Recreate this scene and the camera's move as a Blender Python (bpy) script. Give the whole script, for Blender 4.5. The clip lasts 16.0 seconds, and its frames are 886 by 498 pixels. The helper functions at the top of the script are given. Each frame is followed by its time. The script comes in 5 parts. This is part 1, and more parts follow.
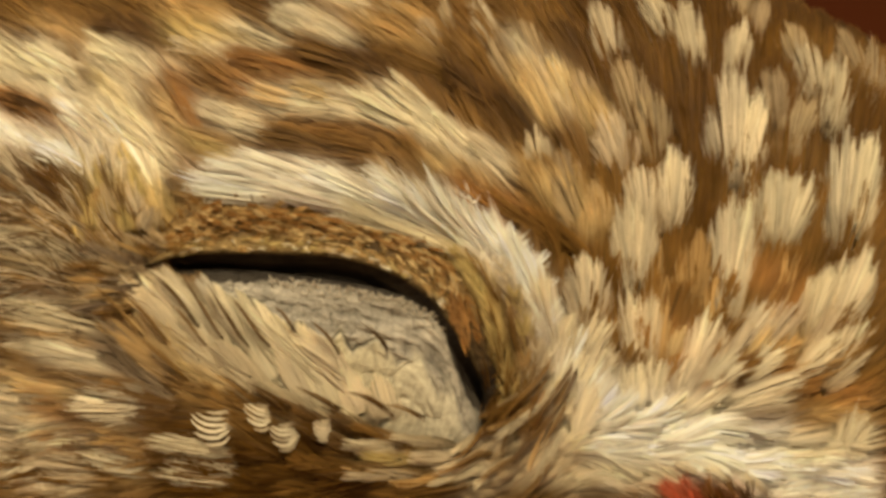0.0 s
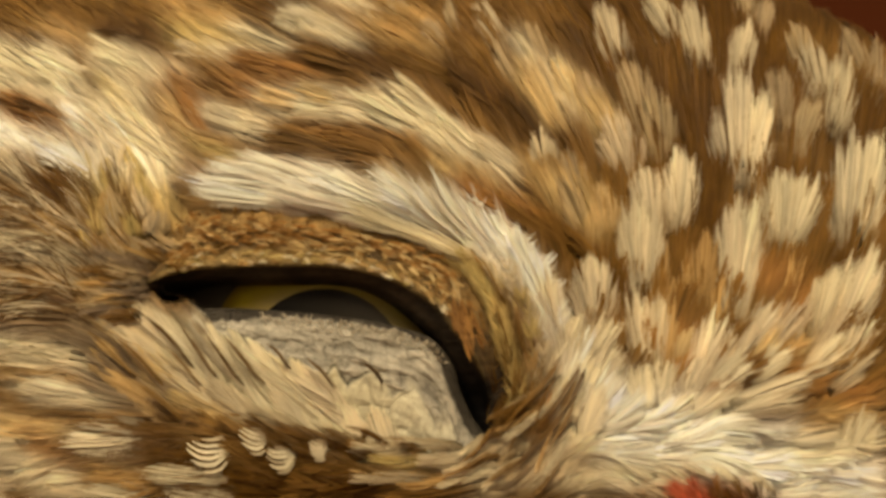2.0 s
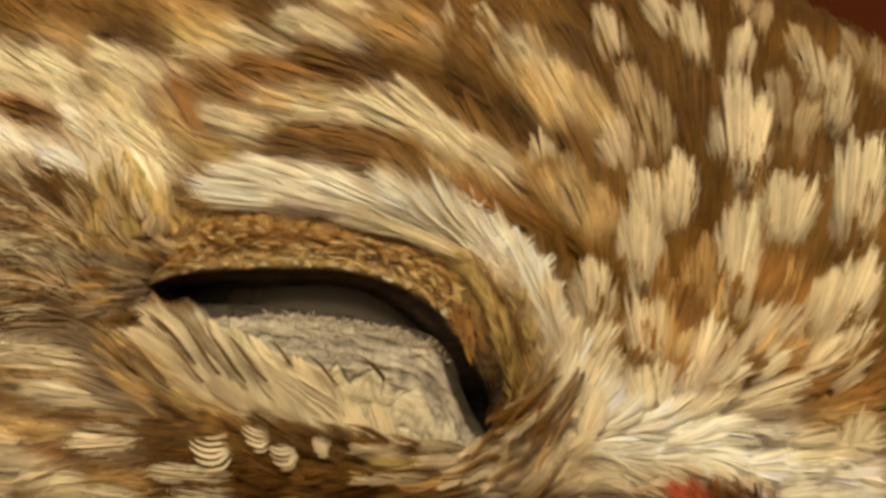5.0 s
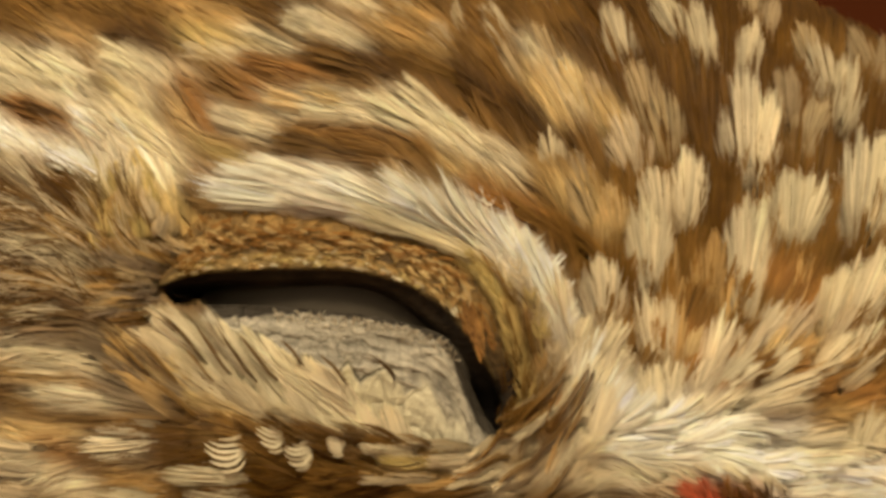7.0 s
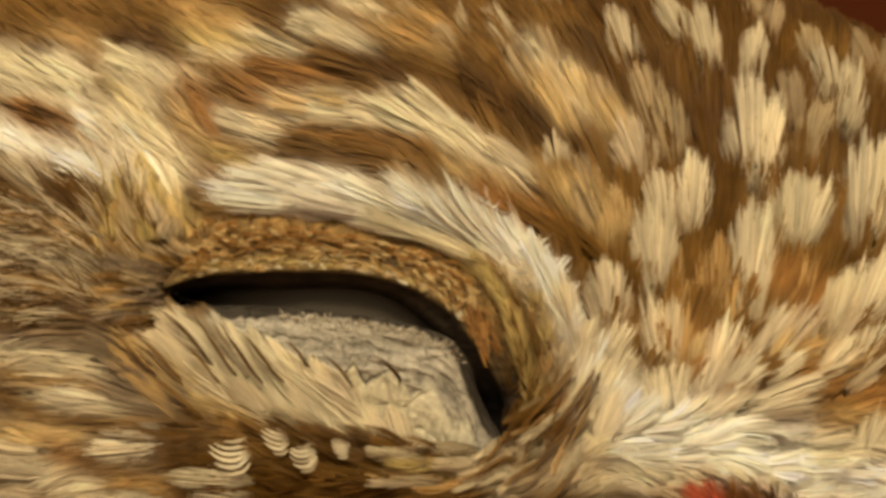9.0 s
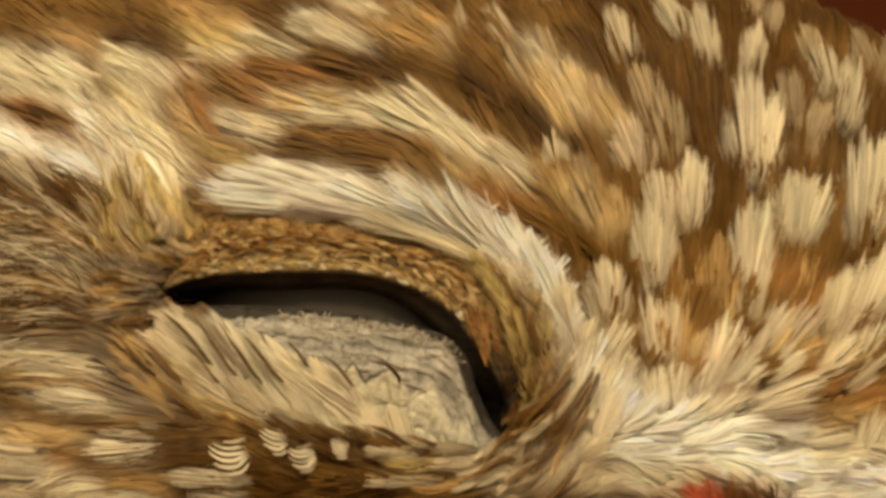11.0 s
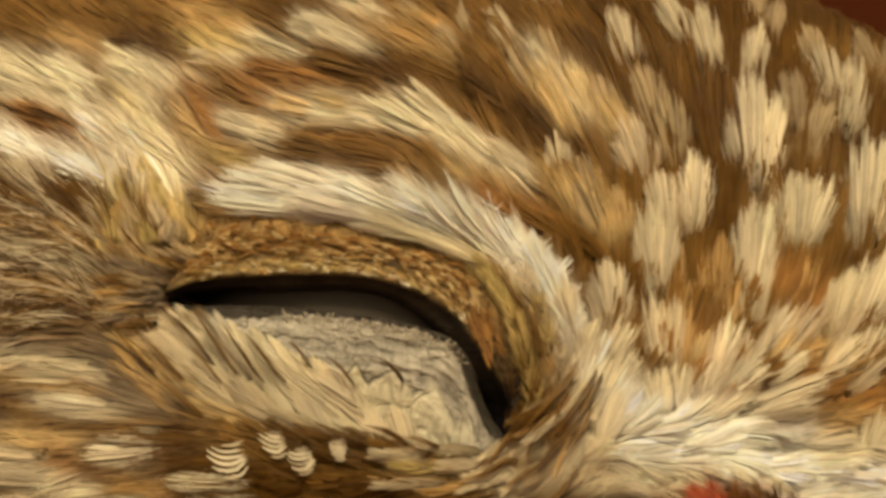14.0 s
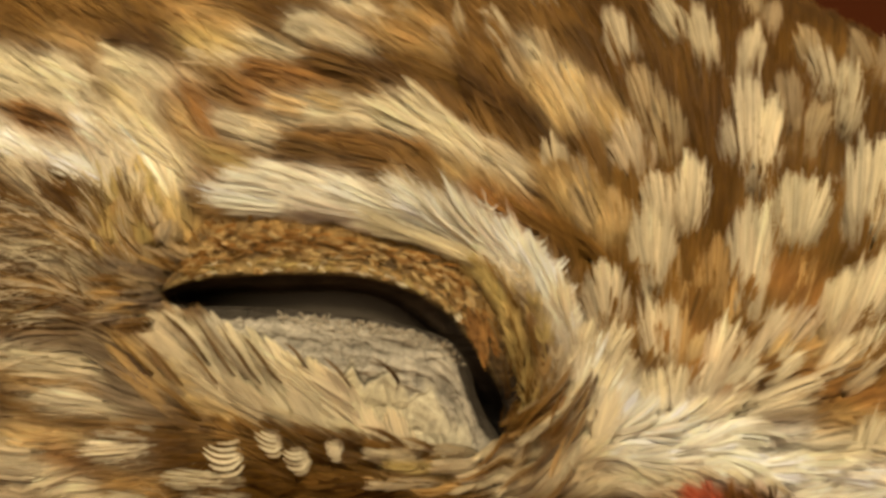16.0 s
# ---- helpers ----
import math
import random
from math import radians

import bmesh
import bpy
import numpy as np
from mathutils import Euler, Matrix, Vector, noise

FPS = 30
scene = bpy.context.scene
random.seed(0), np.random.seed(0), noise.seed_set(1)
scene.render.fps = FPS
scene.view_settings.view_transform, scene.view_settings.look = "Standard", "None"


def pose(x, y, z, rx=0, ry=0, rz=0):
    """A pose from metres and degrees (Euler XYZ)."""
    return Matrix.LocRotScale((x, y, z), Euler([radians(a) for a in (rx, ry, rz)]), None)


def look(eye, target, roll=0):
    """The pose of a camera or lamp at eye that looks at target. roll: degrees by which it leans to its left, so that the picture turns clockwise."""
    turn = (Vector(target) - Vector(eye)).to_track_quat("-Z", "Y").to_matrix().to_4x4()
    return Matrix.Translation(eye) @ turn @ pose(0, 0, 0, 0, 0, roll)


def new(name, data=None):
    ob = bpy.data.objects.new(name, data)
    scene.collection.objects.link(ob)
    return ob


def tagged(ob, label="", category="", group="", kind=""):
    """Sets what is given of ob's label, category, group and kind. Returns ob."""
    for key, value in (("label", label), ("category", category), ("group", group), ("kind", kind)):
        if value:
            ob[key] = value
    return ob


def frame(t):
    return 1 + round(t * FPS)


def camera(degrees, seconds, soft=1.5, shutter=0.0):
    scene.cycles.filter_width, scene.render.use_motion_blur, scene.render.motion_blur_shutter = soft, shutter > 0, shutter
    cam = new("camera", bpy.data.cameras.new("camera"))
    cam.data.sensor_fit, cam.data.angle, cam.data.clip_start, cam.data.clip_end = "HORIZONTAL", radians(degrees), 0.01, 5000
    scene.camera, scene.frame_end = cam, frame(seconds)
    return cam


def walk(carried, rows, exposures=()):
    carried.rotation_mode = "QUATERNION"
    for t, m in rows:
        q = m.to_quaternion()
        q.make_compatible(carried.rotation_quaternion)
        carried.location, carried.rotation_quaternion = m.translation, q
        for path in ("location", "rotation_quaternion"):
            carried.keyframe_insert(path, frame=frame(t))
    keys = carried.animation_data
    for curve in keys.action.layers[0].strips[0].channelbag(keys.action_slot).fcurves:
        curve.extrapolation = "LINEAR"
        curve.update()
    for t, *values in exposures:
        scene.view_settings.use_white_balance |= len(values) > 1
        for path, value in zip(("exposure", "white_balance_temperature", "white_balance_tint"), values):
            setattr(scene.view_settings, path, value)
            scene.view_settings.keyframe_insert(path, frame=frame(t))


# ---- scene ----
# A sleepy little owl's face, very near: built in millimetres on the head, linked in metres.
cam = camera(33.0, 16.0, soft=3.6)
EYE_LEVEL = 0.2
walk(cam, [(0.0, pose(0, -0.0675, EYE_LEVEL, 90)), (16.0, pose(0, -0.0675, EYE_LEVEL, 90))])

# ---- light ----
SUN_UP, SUN_SIDE = 48.0, 4.0  # degrees above the horizon, and to the side of the view
world = bpy.data.worlds.new("sky")
scene.world = world
world.use_nodes = True
sky = world.node_tree.nodes.new("ShaderNodeTexSky")
sky.sky_type, sky.sun_disc = "NISHITA", False
sky.dust_density, sky.ozone_density = 6.0, 0.2
sky.sun_elevation, sky.sun_rotation = radians(SUN_UP), radians(180 + SUN_SIDE)
world.node_tree.links.new(sky.outputs[0], world.node_tree.nodes["Background"].inputs[0])
world.node_tree.nodes["Background"].inputs[1].default_value = 0.14
sun = new("sun", bpy.data.lights.new("sun", "SUN"))
sun.data.energy, sun.data.angle, sun.data.color = 3.6, radians(12.0), (1.0, 0.91, 0.77)
sun.matrix_world = look((math.sin(radians(SUN_SIDE)) * math.cos(radians(SUN_UP)), -math.cos(radians(SUN_SIDE)) * math.cos(radians(SUN_UP)), math.sin(radians(SUN_UP))), (0, 0, 0))
scene.view_settings.exposure = -0.23
scene.view_settings.use_white_balance = True
scene.view_settings.white_balance_temperature = 7800
scene.view_settings.white_balance_tint = 8

MM = 0.001
rng = np.random.default_rng(7)


def linear(r, g, b):
    c = np.array((r, g, b)) / 255.0
    return np.where(c <= 0.04045, c / 12.92, ((c + 0.055) / 1.055) ** 2.4)


# the pigments of the plumage
CREAM, BUFF, GOLD, TAN, RUFOUS, BROWN, DARK, OLIVE, GREY, RED, BLACK, ASH, SAND, DUN = range(14)
PIGMENT = np.array([linear(*c) for c in (
    (235, 226, 201), (213, 200, 164), (200, 173, 119), (180, 146, 91), (149, 106, 54), (121, 88, 39),
    (90, 61, 19), (184, 162, 102), (190, 180, 155), (204, 108, 74), (38, 32, 23), (126, 108, 82), (193, 177, 142), (170, 148, 109))])


# ---- materials ----
def shader(name, rough=0.6, spec=0.3):
    m = bpy.data.materials.new(name)
    m.use_nodes = True
    bsdf = m.node_tree.nodes["Principled BSDF"]
    bsdf.inputs["Roughness"].default_value = rough
    bsdf.inputs["Specular IOR Level"].default_value = spec
    return m, m.node_tree.nodes, m.node_tree.links, bsdf


def feather_material():
    """Barbs: the pigment of the plumage, a little different from barb to barb, half see-through against the light."""
    m, nodes, links, bsdf = shader("feather", 0.55, 0.13)
    col = nodes.new("ShaderNodeAttribute")
    col.attribute_name = "pigment"
    where, grain = nodes.new("ShaderNodeTexCoord"), nodes.new("ShaderNodeTexNoise")
    grain.inputs["Scale"].default_value, grain.inputs["Detail"].default_value = 420, 4
    links.new(where.outputs["Object"], grain.inputs["Vector"])
    span = nodes.new("ShaderNodeMapRange")
    span.inputs["From Min"].default_value, span.inputs["From Max"].default_value = 0.3, 0.7
    span.inputs["To Min"].default_value, span.inputs["To Max"].default_value = 0.88, 1.12
    links.new(grain.outputs[0], span.inputs["Value"])
    mul = nodes.new("ShaderNodeVectorMath")
    mul.operation = "MULTIPLY"
    links.new(col.outputs["Color"], mul.inputs[0])
    links.new(span.outputs[0], mul.inputs[1])
    links.new(mul.outputs[0], bsdf.inputs["Base Color"])
    thin = nodes.new("ShaderNodeBsdfTranslucent")
    links.new(mul.outputs[0], thin.inputs["Color"])
    mix = nodes.new("ShaderNodeMixShader")
    mix.inputs[0].default_value = 0.36
    links.new(bsdf.outputs[0], mix.inputs[1])
    links.new(thin.outputs[0], mix.inputs[2])
    links.new(mix.outputs[0], nodes["Material Output"].inputs[0])
    return m


def skin_material(name, scale, dark, rough=0.6, bump=0.5, drawn=(1, 1, 1), lean=0.0):
    """Bare or downy skin: pigment with mottles and fine wrinkles."""
    m, nodes, links, bsdf = shader(name, rough, 0.15)
    col = nodes.new("ShaderNodeAttribute")
    col.attribute_name = "pigment"
    where = nodes.new("ShaderNodeTexCoord")
    spots = nodes.new("ShaderNodeTexNoise")
    spots.inputs["Scale"].default_value, spots.inputs["Detail"].default_value, spots.inputs["Roughness"].default_value = scale, 8, 0.7
    pulled = nodes.new("ShaderNodeMapping")
    pulled.inputs["Scale"].default_value, pulled.inputs["Rotation"].default_value = drawn, (0, radians(lean), 0)
    links.new(where.outputs["Object"], pulled.inputs["Vector"])
    links.new(pulled.outputs[0], spots.inputs["Vector"])
    ramp = nodes.new("ShaderNodeMapRange")
    ramp.inputs["From Min"].default_value, ramp.inputs["From Max"].default_value = 0.38, 0.6
    ramp.inputs["To Min"].default_value, ramp.inputs["To Max"].default_value = dark, 1.15
    links.new(spots.outputs[0], ramp.inputs["Value"])
    mul = nodes.new("ShaderNodeVectorMath")
    mul.operation = "MULTIPLY"
    links.new(col.outputs["Color"], mul.inputs[0])
    links.new(ramp.outputs[0], mul.inputs[1])
    links.new(mul.outputs[0], bsdf.inputs["Base Color"])
    fold = nodes.new("ShaderNodeTexNoise")
    fold.inputs["Scale"].default_value, fold.inputs["Detail"].default_value = 1.0, 4
    stretch = nodes.new("ShaderNodeMapping")
    stretch.inputs["Scale"].default_value = (700, 700, 3000)
    links.new(where.outputs["Object"], stretch.inputs["Vector"])
    links.new(stretch.outputs[0], fold.inputs["Vector"])
    both = nodes.new("ShaderNodeMath")
    links.new(spots.outputs[0], both.inputs[0])
    links.new(fold.outputs[0], both.inputs[1])
    relief = nodes.new("ShaderNodeBump")
    relief.inputs["Strength"].default_value, relief.inputs["Distance"].default_value = bump, 0.0003
    links.new(both.outputs[0], relief.inputs["Height"])
    links.new(relief.outputs[0], bsdf.inputs["Normal"])
    return m


def plain(name, colour, rough, spec=0.5, scale=0.0, vary=0.5):
    m, nodes, links, bsdf = shader(name, rough, spec)
    bsdf.inputs["Base Color"].default_value = (*colour, 1)
    if scale:
        where, spots = nodes.new("ShaderNodeTexCoord"), nodes.new("ShaderNodeTexNoise")
        spots.inputs["Scale"].default_value, spots.inputs["Detail"].default_value = scale, 6
        links.new(where.outputs["Object"], spots.inputs["Vector"])
        ramp = nodes.new("ShaderNodeMix")
        ramp.data_type = "RGBA"
        ramp.inputs["A"].default_value = (*[c * (1 - vary) for c in colour], 1)
        ramp.inputs["B"].default_value = (*[min(1, c * (1 + vary)) for c in colour], 1)
        links.new(spots.outputs[0], ramp.inputs["Factor"])
        links.new(ramp.outputs["Result"], bsdf.inputs["Base Color"])
    return m


def veil_material():
    """A dark veil added over the eye, clear at its leading edge and dense behind it."""
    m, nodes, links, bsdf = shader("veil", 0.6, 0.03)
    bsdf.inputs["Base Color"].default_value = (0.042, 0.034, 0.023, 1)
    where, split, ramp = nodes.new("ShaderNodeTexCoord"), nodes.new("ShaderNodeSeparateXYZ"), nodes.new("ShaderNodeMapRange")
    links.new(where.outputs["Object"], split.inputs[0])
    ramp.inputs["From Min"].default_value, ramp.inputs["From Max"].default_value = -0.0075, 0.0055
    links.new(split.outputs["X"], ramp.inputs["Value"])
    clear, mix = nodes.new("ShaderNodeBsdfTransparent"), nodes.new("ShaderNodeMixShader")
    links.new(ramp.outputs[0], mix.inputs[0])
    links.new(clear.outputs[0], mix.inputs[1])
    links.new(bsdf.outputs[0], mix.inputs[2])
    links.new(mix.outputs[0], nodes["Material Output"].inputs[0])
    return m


def iris_material():
    m, nodes, links, bsdf = shader("iris", 0.35, 0.5)
    where, spots, ramp = nodes.new("ShaderNodeTexCoord"), nodes.new("ShaderNodeTexNoise"), nodes.new("ShaderNodeMix")
    spots.inputs["Scale"].default_value, spots.inputs["Detail"].default_value = 700, 5
    links.new(where.outputs["Object"], spots.inputs["Vector"])
    ramp.data_type = "RGBA"
    ramp.inputs["A"].default_value, ramp.inputs["B"].default_value = (0.11, 0.068, 0.0, 1), (0.23, 0.16, 0.004, 1)
    links.new(spots.outputs[0], ramp.inputs["Factor"])
    edge, split, far = nodes.new("ShaderNodeMix"), nodes.new("ShaderNodeSeparateXYZ"), nodes.new("ShaderNodeMapRange")
    edge.data_type = "RGBA"
    edge.inputs["B"].default_value = (0.045, 0.02, 0.0, 1)
    links.new(where.outputs["Object"], split.inputs[0])
    links.new(split.outputs["Y"], far.inputs["Value"])
    far.inputs["From Min"].default_value, far.inputs["From Max"].default_value = -0.0072, -0.00655
    links.new(ramp.outputs["Result"], edge.inputs["A"])
    links.new(far.outputs[0], edge.inputs["Factor"])
    links.new(edge.outputs["Result"], bsdf.inputs["Base Color"])
    return m


FEATHER = feather_material()
LID = skin_material("eyelid_skin", 1350, 0.36, 0.6, 0.6, (0.5, 0.6, 1.1), 14)
LID_DOWN = skin_material("downy_skin", 2600, 0.8, 0.75, 0.4)
SKIN = skin_material("skin", 900, 0.7, 0.9, 0.3)
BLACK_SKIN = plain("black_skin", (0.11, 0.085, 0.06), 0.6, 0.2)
SOIL = plain("red_earth", (0.034, 0.0075, 0.0014), 0.9, 0.05, 9, 0.35)
GROUND = plain("dry_earth", (0.20, 0.10, 0.05), 0.95, 0.2, 30, 0.4)

# ---- the form of the face: x to the side, z up, and how far back the skin lies ----
HEAD = dict(x=-8.0, z=-10.5, y=27.0, wide=50.0, high=30.2, deep=28.0, flat=2.5)
EYE = np.array((-5.0, 7.6, -5.75))
EYEBALL, LID_BALL = 8.5, 9.3
# swellings and hollows: x, z, spread in x, spread in z, millimetres forward
SWELL = [(-2, 2.5, 9, 2.0, 0.9), (4.4, -2, 2.2, 4, 0.8), (12.5, -10, 6, 5, 3.0), (2.6, -7.4, 1.6, 2.2, -1.3), (-9, -9.5, 7, 2.5, 0.6)]


def back(x, z):
    """How far back the skin lies at x, z."""
    r = np.sqrt(((x - HEAD["x"]) / HEAD["wide"]) ** 2 + ((z - HEAD["z"]) / HEAD["high"]) ** 2)
    y = HEAD["y"] - HEAD["deep"] * np.maximum(1 - np.minimum(r, 1) ** HEAD["flat"], 1e-6) ** (1 / HEAD["flat"])
    y = y + np.maximum(r - 1, 0) * 200
    for a, b, sx, sz, out in SWELL:
        y = y - out * np.exp(-((x - a) / sx) ** 2 - ((z - b) / sz) ** 2)
    return y


def lid_back(x, z):
    """The skin over the eyeball: the face, or the ball where that stands further out."""
    d2 = np.minimum((x - EYE[0]) ** 2 + (z - EYE[2]) ** 2, LID_BALL ** 2 * 0.98)
    ball, face = EYE[1] - np.sqrt(LID_BALL ** 2 - d2), back(x, z)
    return -0.5 * np.log(np.exp(-ball / 0.5) + np.exp(-face / 0.5))


def outward(x, z, form=back):
    e = 0.05
    n = np.stack([(form(x + e, z) - form(x - e, z)) / (2 * e), -np.ones_like(x), (form(x, z + e) - form(x, z - e)) / (2 * e)], -1)
    return n / np.linalg.norm(n, axis=-1, keepdims=True)


# how the plumage lies: x, z, degrees from the x axis to the way that the tips point
LAY_CROWN = [
    (-20.51, 10.55, 155), (-17.01, 9.88, 150), (-12.92, 9.83, 154), (-8.91, 9.81, 159), (-4.95, 10.11, 154), (-0.96, 9.85, 148),
    (3.06, 9.91, 132), (5.8, 10.28, 125), (9.42, 10.1, 116), (12.91, 10.25, 94), (15.53, 9.76, 79), (18.9, 9.34, 68),
    (21.82, 8.91, 54), (-18.78, 5.49, 152), (-15.14, 6, 145), (-11.7, 5.44, 140), (-7.87, 5.96, 164), (-4.27, 5.95, 171),
    (-4.17, 3.72, 170), (-0.66, 5.4, 148), (1.93, 6.54, 126), (4.24, 5.17, 124), (7.17, 6.06, 114), (10.37, 5.56, 102),
    (14.44, 4.81, 84), (18.45, 6.3, 73),
]
LAY_BROW = [
    (-8.38, 2.61, 165), (-4.6, 1.99, 168), (-1.14, 1.12, 154), (1.98, -0.02, 135), (4.15, -1.61, 115), (5.26, -4, 107),
    (2.89, 2.57, 144), (5.28, 0.91, 130), (9.27, 0.14, 96), (14.01, -0.42, 87), (18.78, 0.35, 72), (10.4, -4.77, 85),
    (12.06, -5.54, 63), (15.26, -6.28, 23), (19.41, -4.81, 43), (10.31, -6.69, 67), (16.75, -3.27, 68), (0.35, 1.56, 143),
    (2.43, 1.26, 128), (-16.97, 3.4, 143),
]
LAY_CHEEK = [
    (-18.52, -0.6, 177), (-16.29, 1.16, 145), (-14.43, -0.84, 138), (-18.15, -3.08, -175), (-13.98, 1.42, 108), (-15.91, -2.08, 158),
    (-17.08, -5.04, 178), (-16.52, -7.03, 178), (-13.66, -8.94, 180), (-18.5, -8.98, 169), (-16.97, -10.4, -164), (-11.92, -10.29, -175),
    (-12.18, 1.45, 112), (-13.33, -4.04, 144), (-11.31, -5.54, 142), (-8.82, -5.28, 130), (-6.1, -5.03, 125), (-3.61, -5.28, 112),
    (-0.89, -6.27, 98), (0.85, -7.56, 77), (-9.46, -9.04, 177), (-7.53, -8.71, 166), (-5.1, -8.71, 151), (-2.14, -8.72, 156),
    (0.78, -9.77, 7), (-5.58, -10.29, 175),
]
LAY_BRIDGE = [
    (3.16, -3, 114), (4.04, -4.86, 104), (4.46, -6.97, 76), (3.1, -9.05, 39), (5.48, -7, 80), (5.02, -9.69, 40),
    (7.36, -4.66, 72), (7.67, -6.62, 59), (6.78, -1.63, 83), (8.68, -3.2, 79), (10.23, -8.68, -4), (7.94, -9.36, -9),
    (13.65, -8.5, -12), (17.73, -9.84, -7), (15.04, -7.67, 7), (17.88, -7.74, 9), (12.41, -10.13, -25), (9.1, -10.19, -7),
    (-2.13, -10.37, -2), (1.33, -10.51, 0), (11.42, -7.39, 23), (18.63, -6.55, 17),
]
LAY = np.array(LAY_CROWN + LAY_BROW + LAY_CHEEK + LAY_BRIDGE, float)
LAY_WAY = np.stack([np.cos(np.radians(LAY[:, 2])), np.sin(np.radians(LAY[:, 2]))], -1)


def lie(x, z):
    """The way that the tips point at x, z, as a unit vector."""
    d2 = (x[..., None] - LAY[:, 0]) ** 2 + (z[..., None] - LAY[:, 1]) ** 2 + 0.25
    w = (d2 ** -1.8) @ LAY_WAY
    return w / np.maximum(np.linalg.norm(w, axis=-1, keepdims=True), 1e-9)


# the markings: streaks from x, z to x, z, half their width, and their pigment; later ones lie over earlier ones
MARKS_UNDER = [
    (8.11, 8.01, 12.46, 4.51, 2.15, DARK), (14.13, 8.77, 21.66, 5.54, 2.51, DARK), (13.31, 12.11, 24.74, 11.52, 1.2, DARK),
    (5.92, 11.84, 16, 10.44, 1.7, DARK), (12.71, 9.01, 12.63, -1.2, 0.69, DARK), (16.95, 8.6, 16.74, 6.82, 0.56, DARK),
    (19.61, 5.2, 19.47, 3.54, 0.55, DARK), (15.7, 3.49, 17.92, 2.98, 0.54, DARK), (18.67, -0.69, 19.43, -1.73, 0.64, DARK),
    (-2.32, 11.02, 5.87, 11.2, 0.83, BROWN), (10.54, -1.18, 12.93, -4.31, 1.03, BROWN), (14.51, -0.94, 17.86, -3.27, 0.94, RUFOUS),
    (13.38, -4.81, 20.04, -6.82, 1.54, BROWN),
]
MARKS_CROWN = [
    (-22.17, 10.29, -18.62, 9.62, 1.23, BROWN), (-19.84, 11.3, -15.16, 10.29, 0.6, BROWN), (-18.67, 9.91, -16.05, 9.01, 0.38, TAN),
    (-20.9, 8.51, -17.42, 7.36, 0.8, BUFF), (-18.09, 8.19, -13.85, 6.26, 0.79, BUFF), (-15.59, 9.57, -12.57, 9.12, 0.65, DARK),
    (-15.42, 8.44, -11.86, 7.32, 0.58, BUFF), (-12.27, 11, -10.27, 10.11, 0.81, TAN), (-11.81, 9.54, -8.28, 8.41, 0.69, OLIVE),
    (-10.67, 8.69, -7.49, 8.41, 0.32, BUFF), (-9.44, 9.81, -7, 8.96, 0.27, BUFF), (-16.77, 8.45, -15.46, 6.53, 0.24, BROWN),
    (-15.25, 7.07, -13.21, 4.92, 0.24, OLIVE), (-8.5, 11.13, -6.32, 10.69, 0.54, DARK), (-5.03, 11.45, -3.38, 10.86, 0.38, BUFF),
    (-6.55, 10.25, -3.86, 9.26, 0.59, BUFF),
]
MARKS_CROWN_SIDE = [
    (-20.64, 7.12, -17.3, 6.41, 0.42, BUFF), (-16.72, 6.01, -14.95, 4.15, 0.42, CREAM), (-20.34, 5.11, -16.73, 3.65, 0.63, CREAM),
    (-19.24, 5.95, -16.33, 4.82, 0.5, RUFOUS), (-18.82, 5.81, -17.14, 5.09, 0.29, DARK), (-17.02, 3.91, -14.04, 2.64, 0.72, CREAM),
    (-19.9, 3.68, -17.95, 2.65, 0.47, BUFF), (-15.08, 5.47, -12.28, 3.35, 1.04, BUFF), (-11.83, 7.05, -9.75, 3.81, 0.62, RUFOUS),
    (-12, 5.98, -11.09, 4.36, 0.36, GOLD), (-9.89, 5.43, -8.05, 4.85, 0.62, BUFF), (-10.29, 4.08, -8.94, 3.3, 0.36, OLIVE),
    (-9.28, 7.86, -5.63, 7.72, 0.63, RUFOUS), (-8.94, 6.64, -6.87, 6.5, 0.37, RUFOUS), (-7.49, 8.41, -4.87, 8.41, 0.27, DARK),
]
MARKS_CROWN_MID = [
    (-7.63, 6.23, -5.81, 5.95, 0.52, BUFF), (-5.82, 6.23, -2.2, 5.53, 0.68, BUFF), (-2.22, 6.37, -0.67, 5.97, 0.68, BUFF),
    (-1.69, 5.54, 1.13, 4.56, 0.62, BUFF), (-0.15, 4.83, 3.39, 3.02, 0.57, BUFF), (-6.25, 4.69, -1.17, 4.54, 0.23, RUFOUS),
    (-6.72, 4.07, -0.91, 3.6, 0.62, BROWN), (-6.21, 4.14, -3.67, 3.85, 0.23, DARK), (-3.65, 3.28, -1.15, 3.17, 0.33, BROWN),
    (-5.4, 8.41, -2.24, 7.88, 0.58, DARK), (-2.78, 8.7, 0.9, 7.63, 0.64, DARK), (0.89, 7.35, 5.49, 4.35, 1, DARK),
    (-0.15, 6.66, 2.94, 4.86, 0.47, BROWN), (-3.35, 9.97, -0.16, 9.14, 0.48, TAN), (-2.32, 11.02, -0.16, 10.15, 0.38, TAN),
    (3.85, 9.35, 4.6, 7.94, 0.43, BUFF),
]
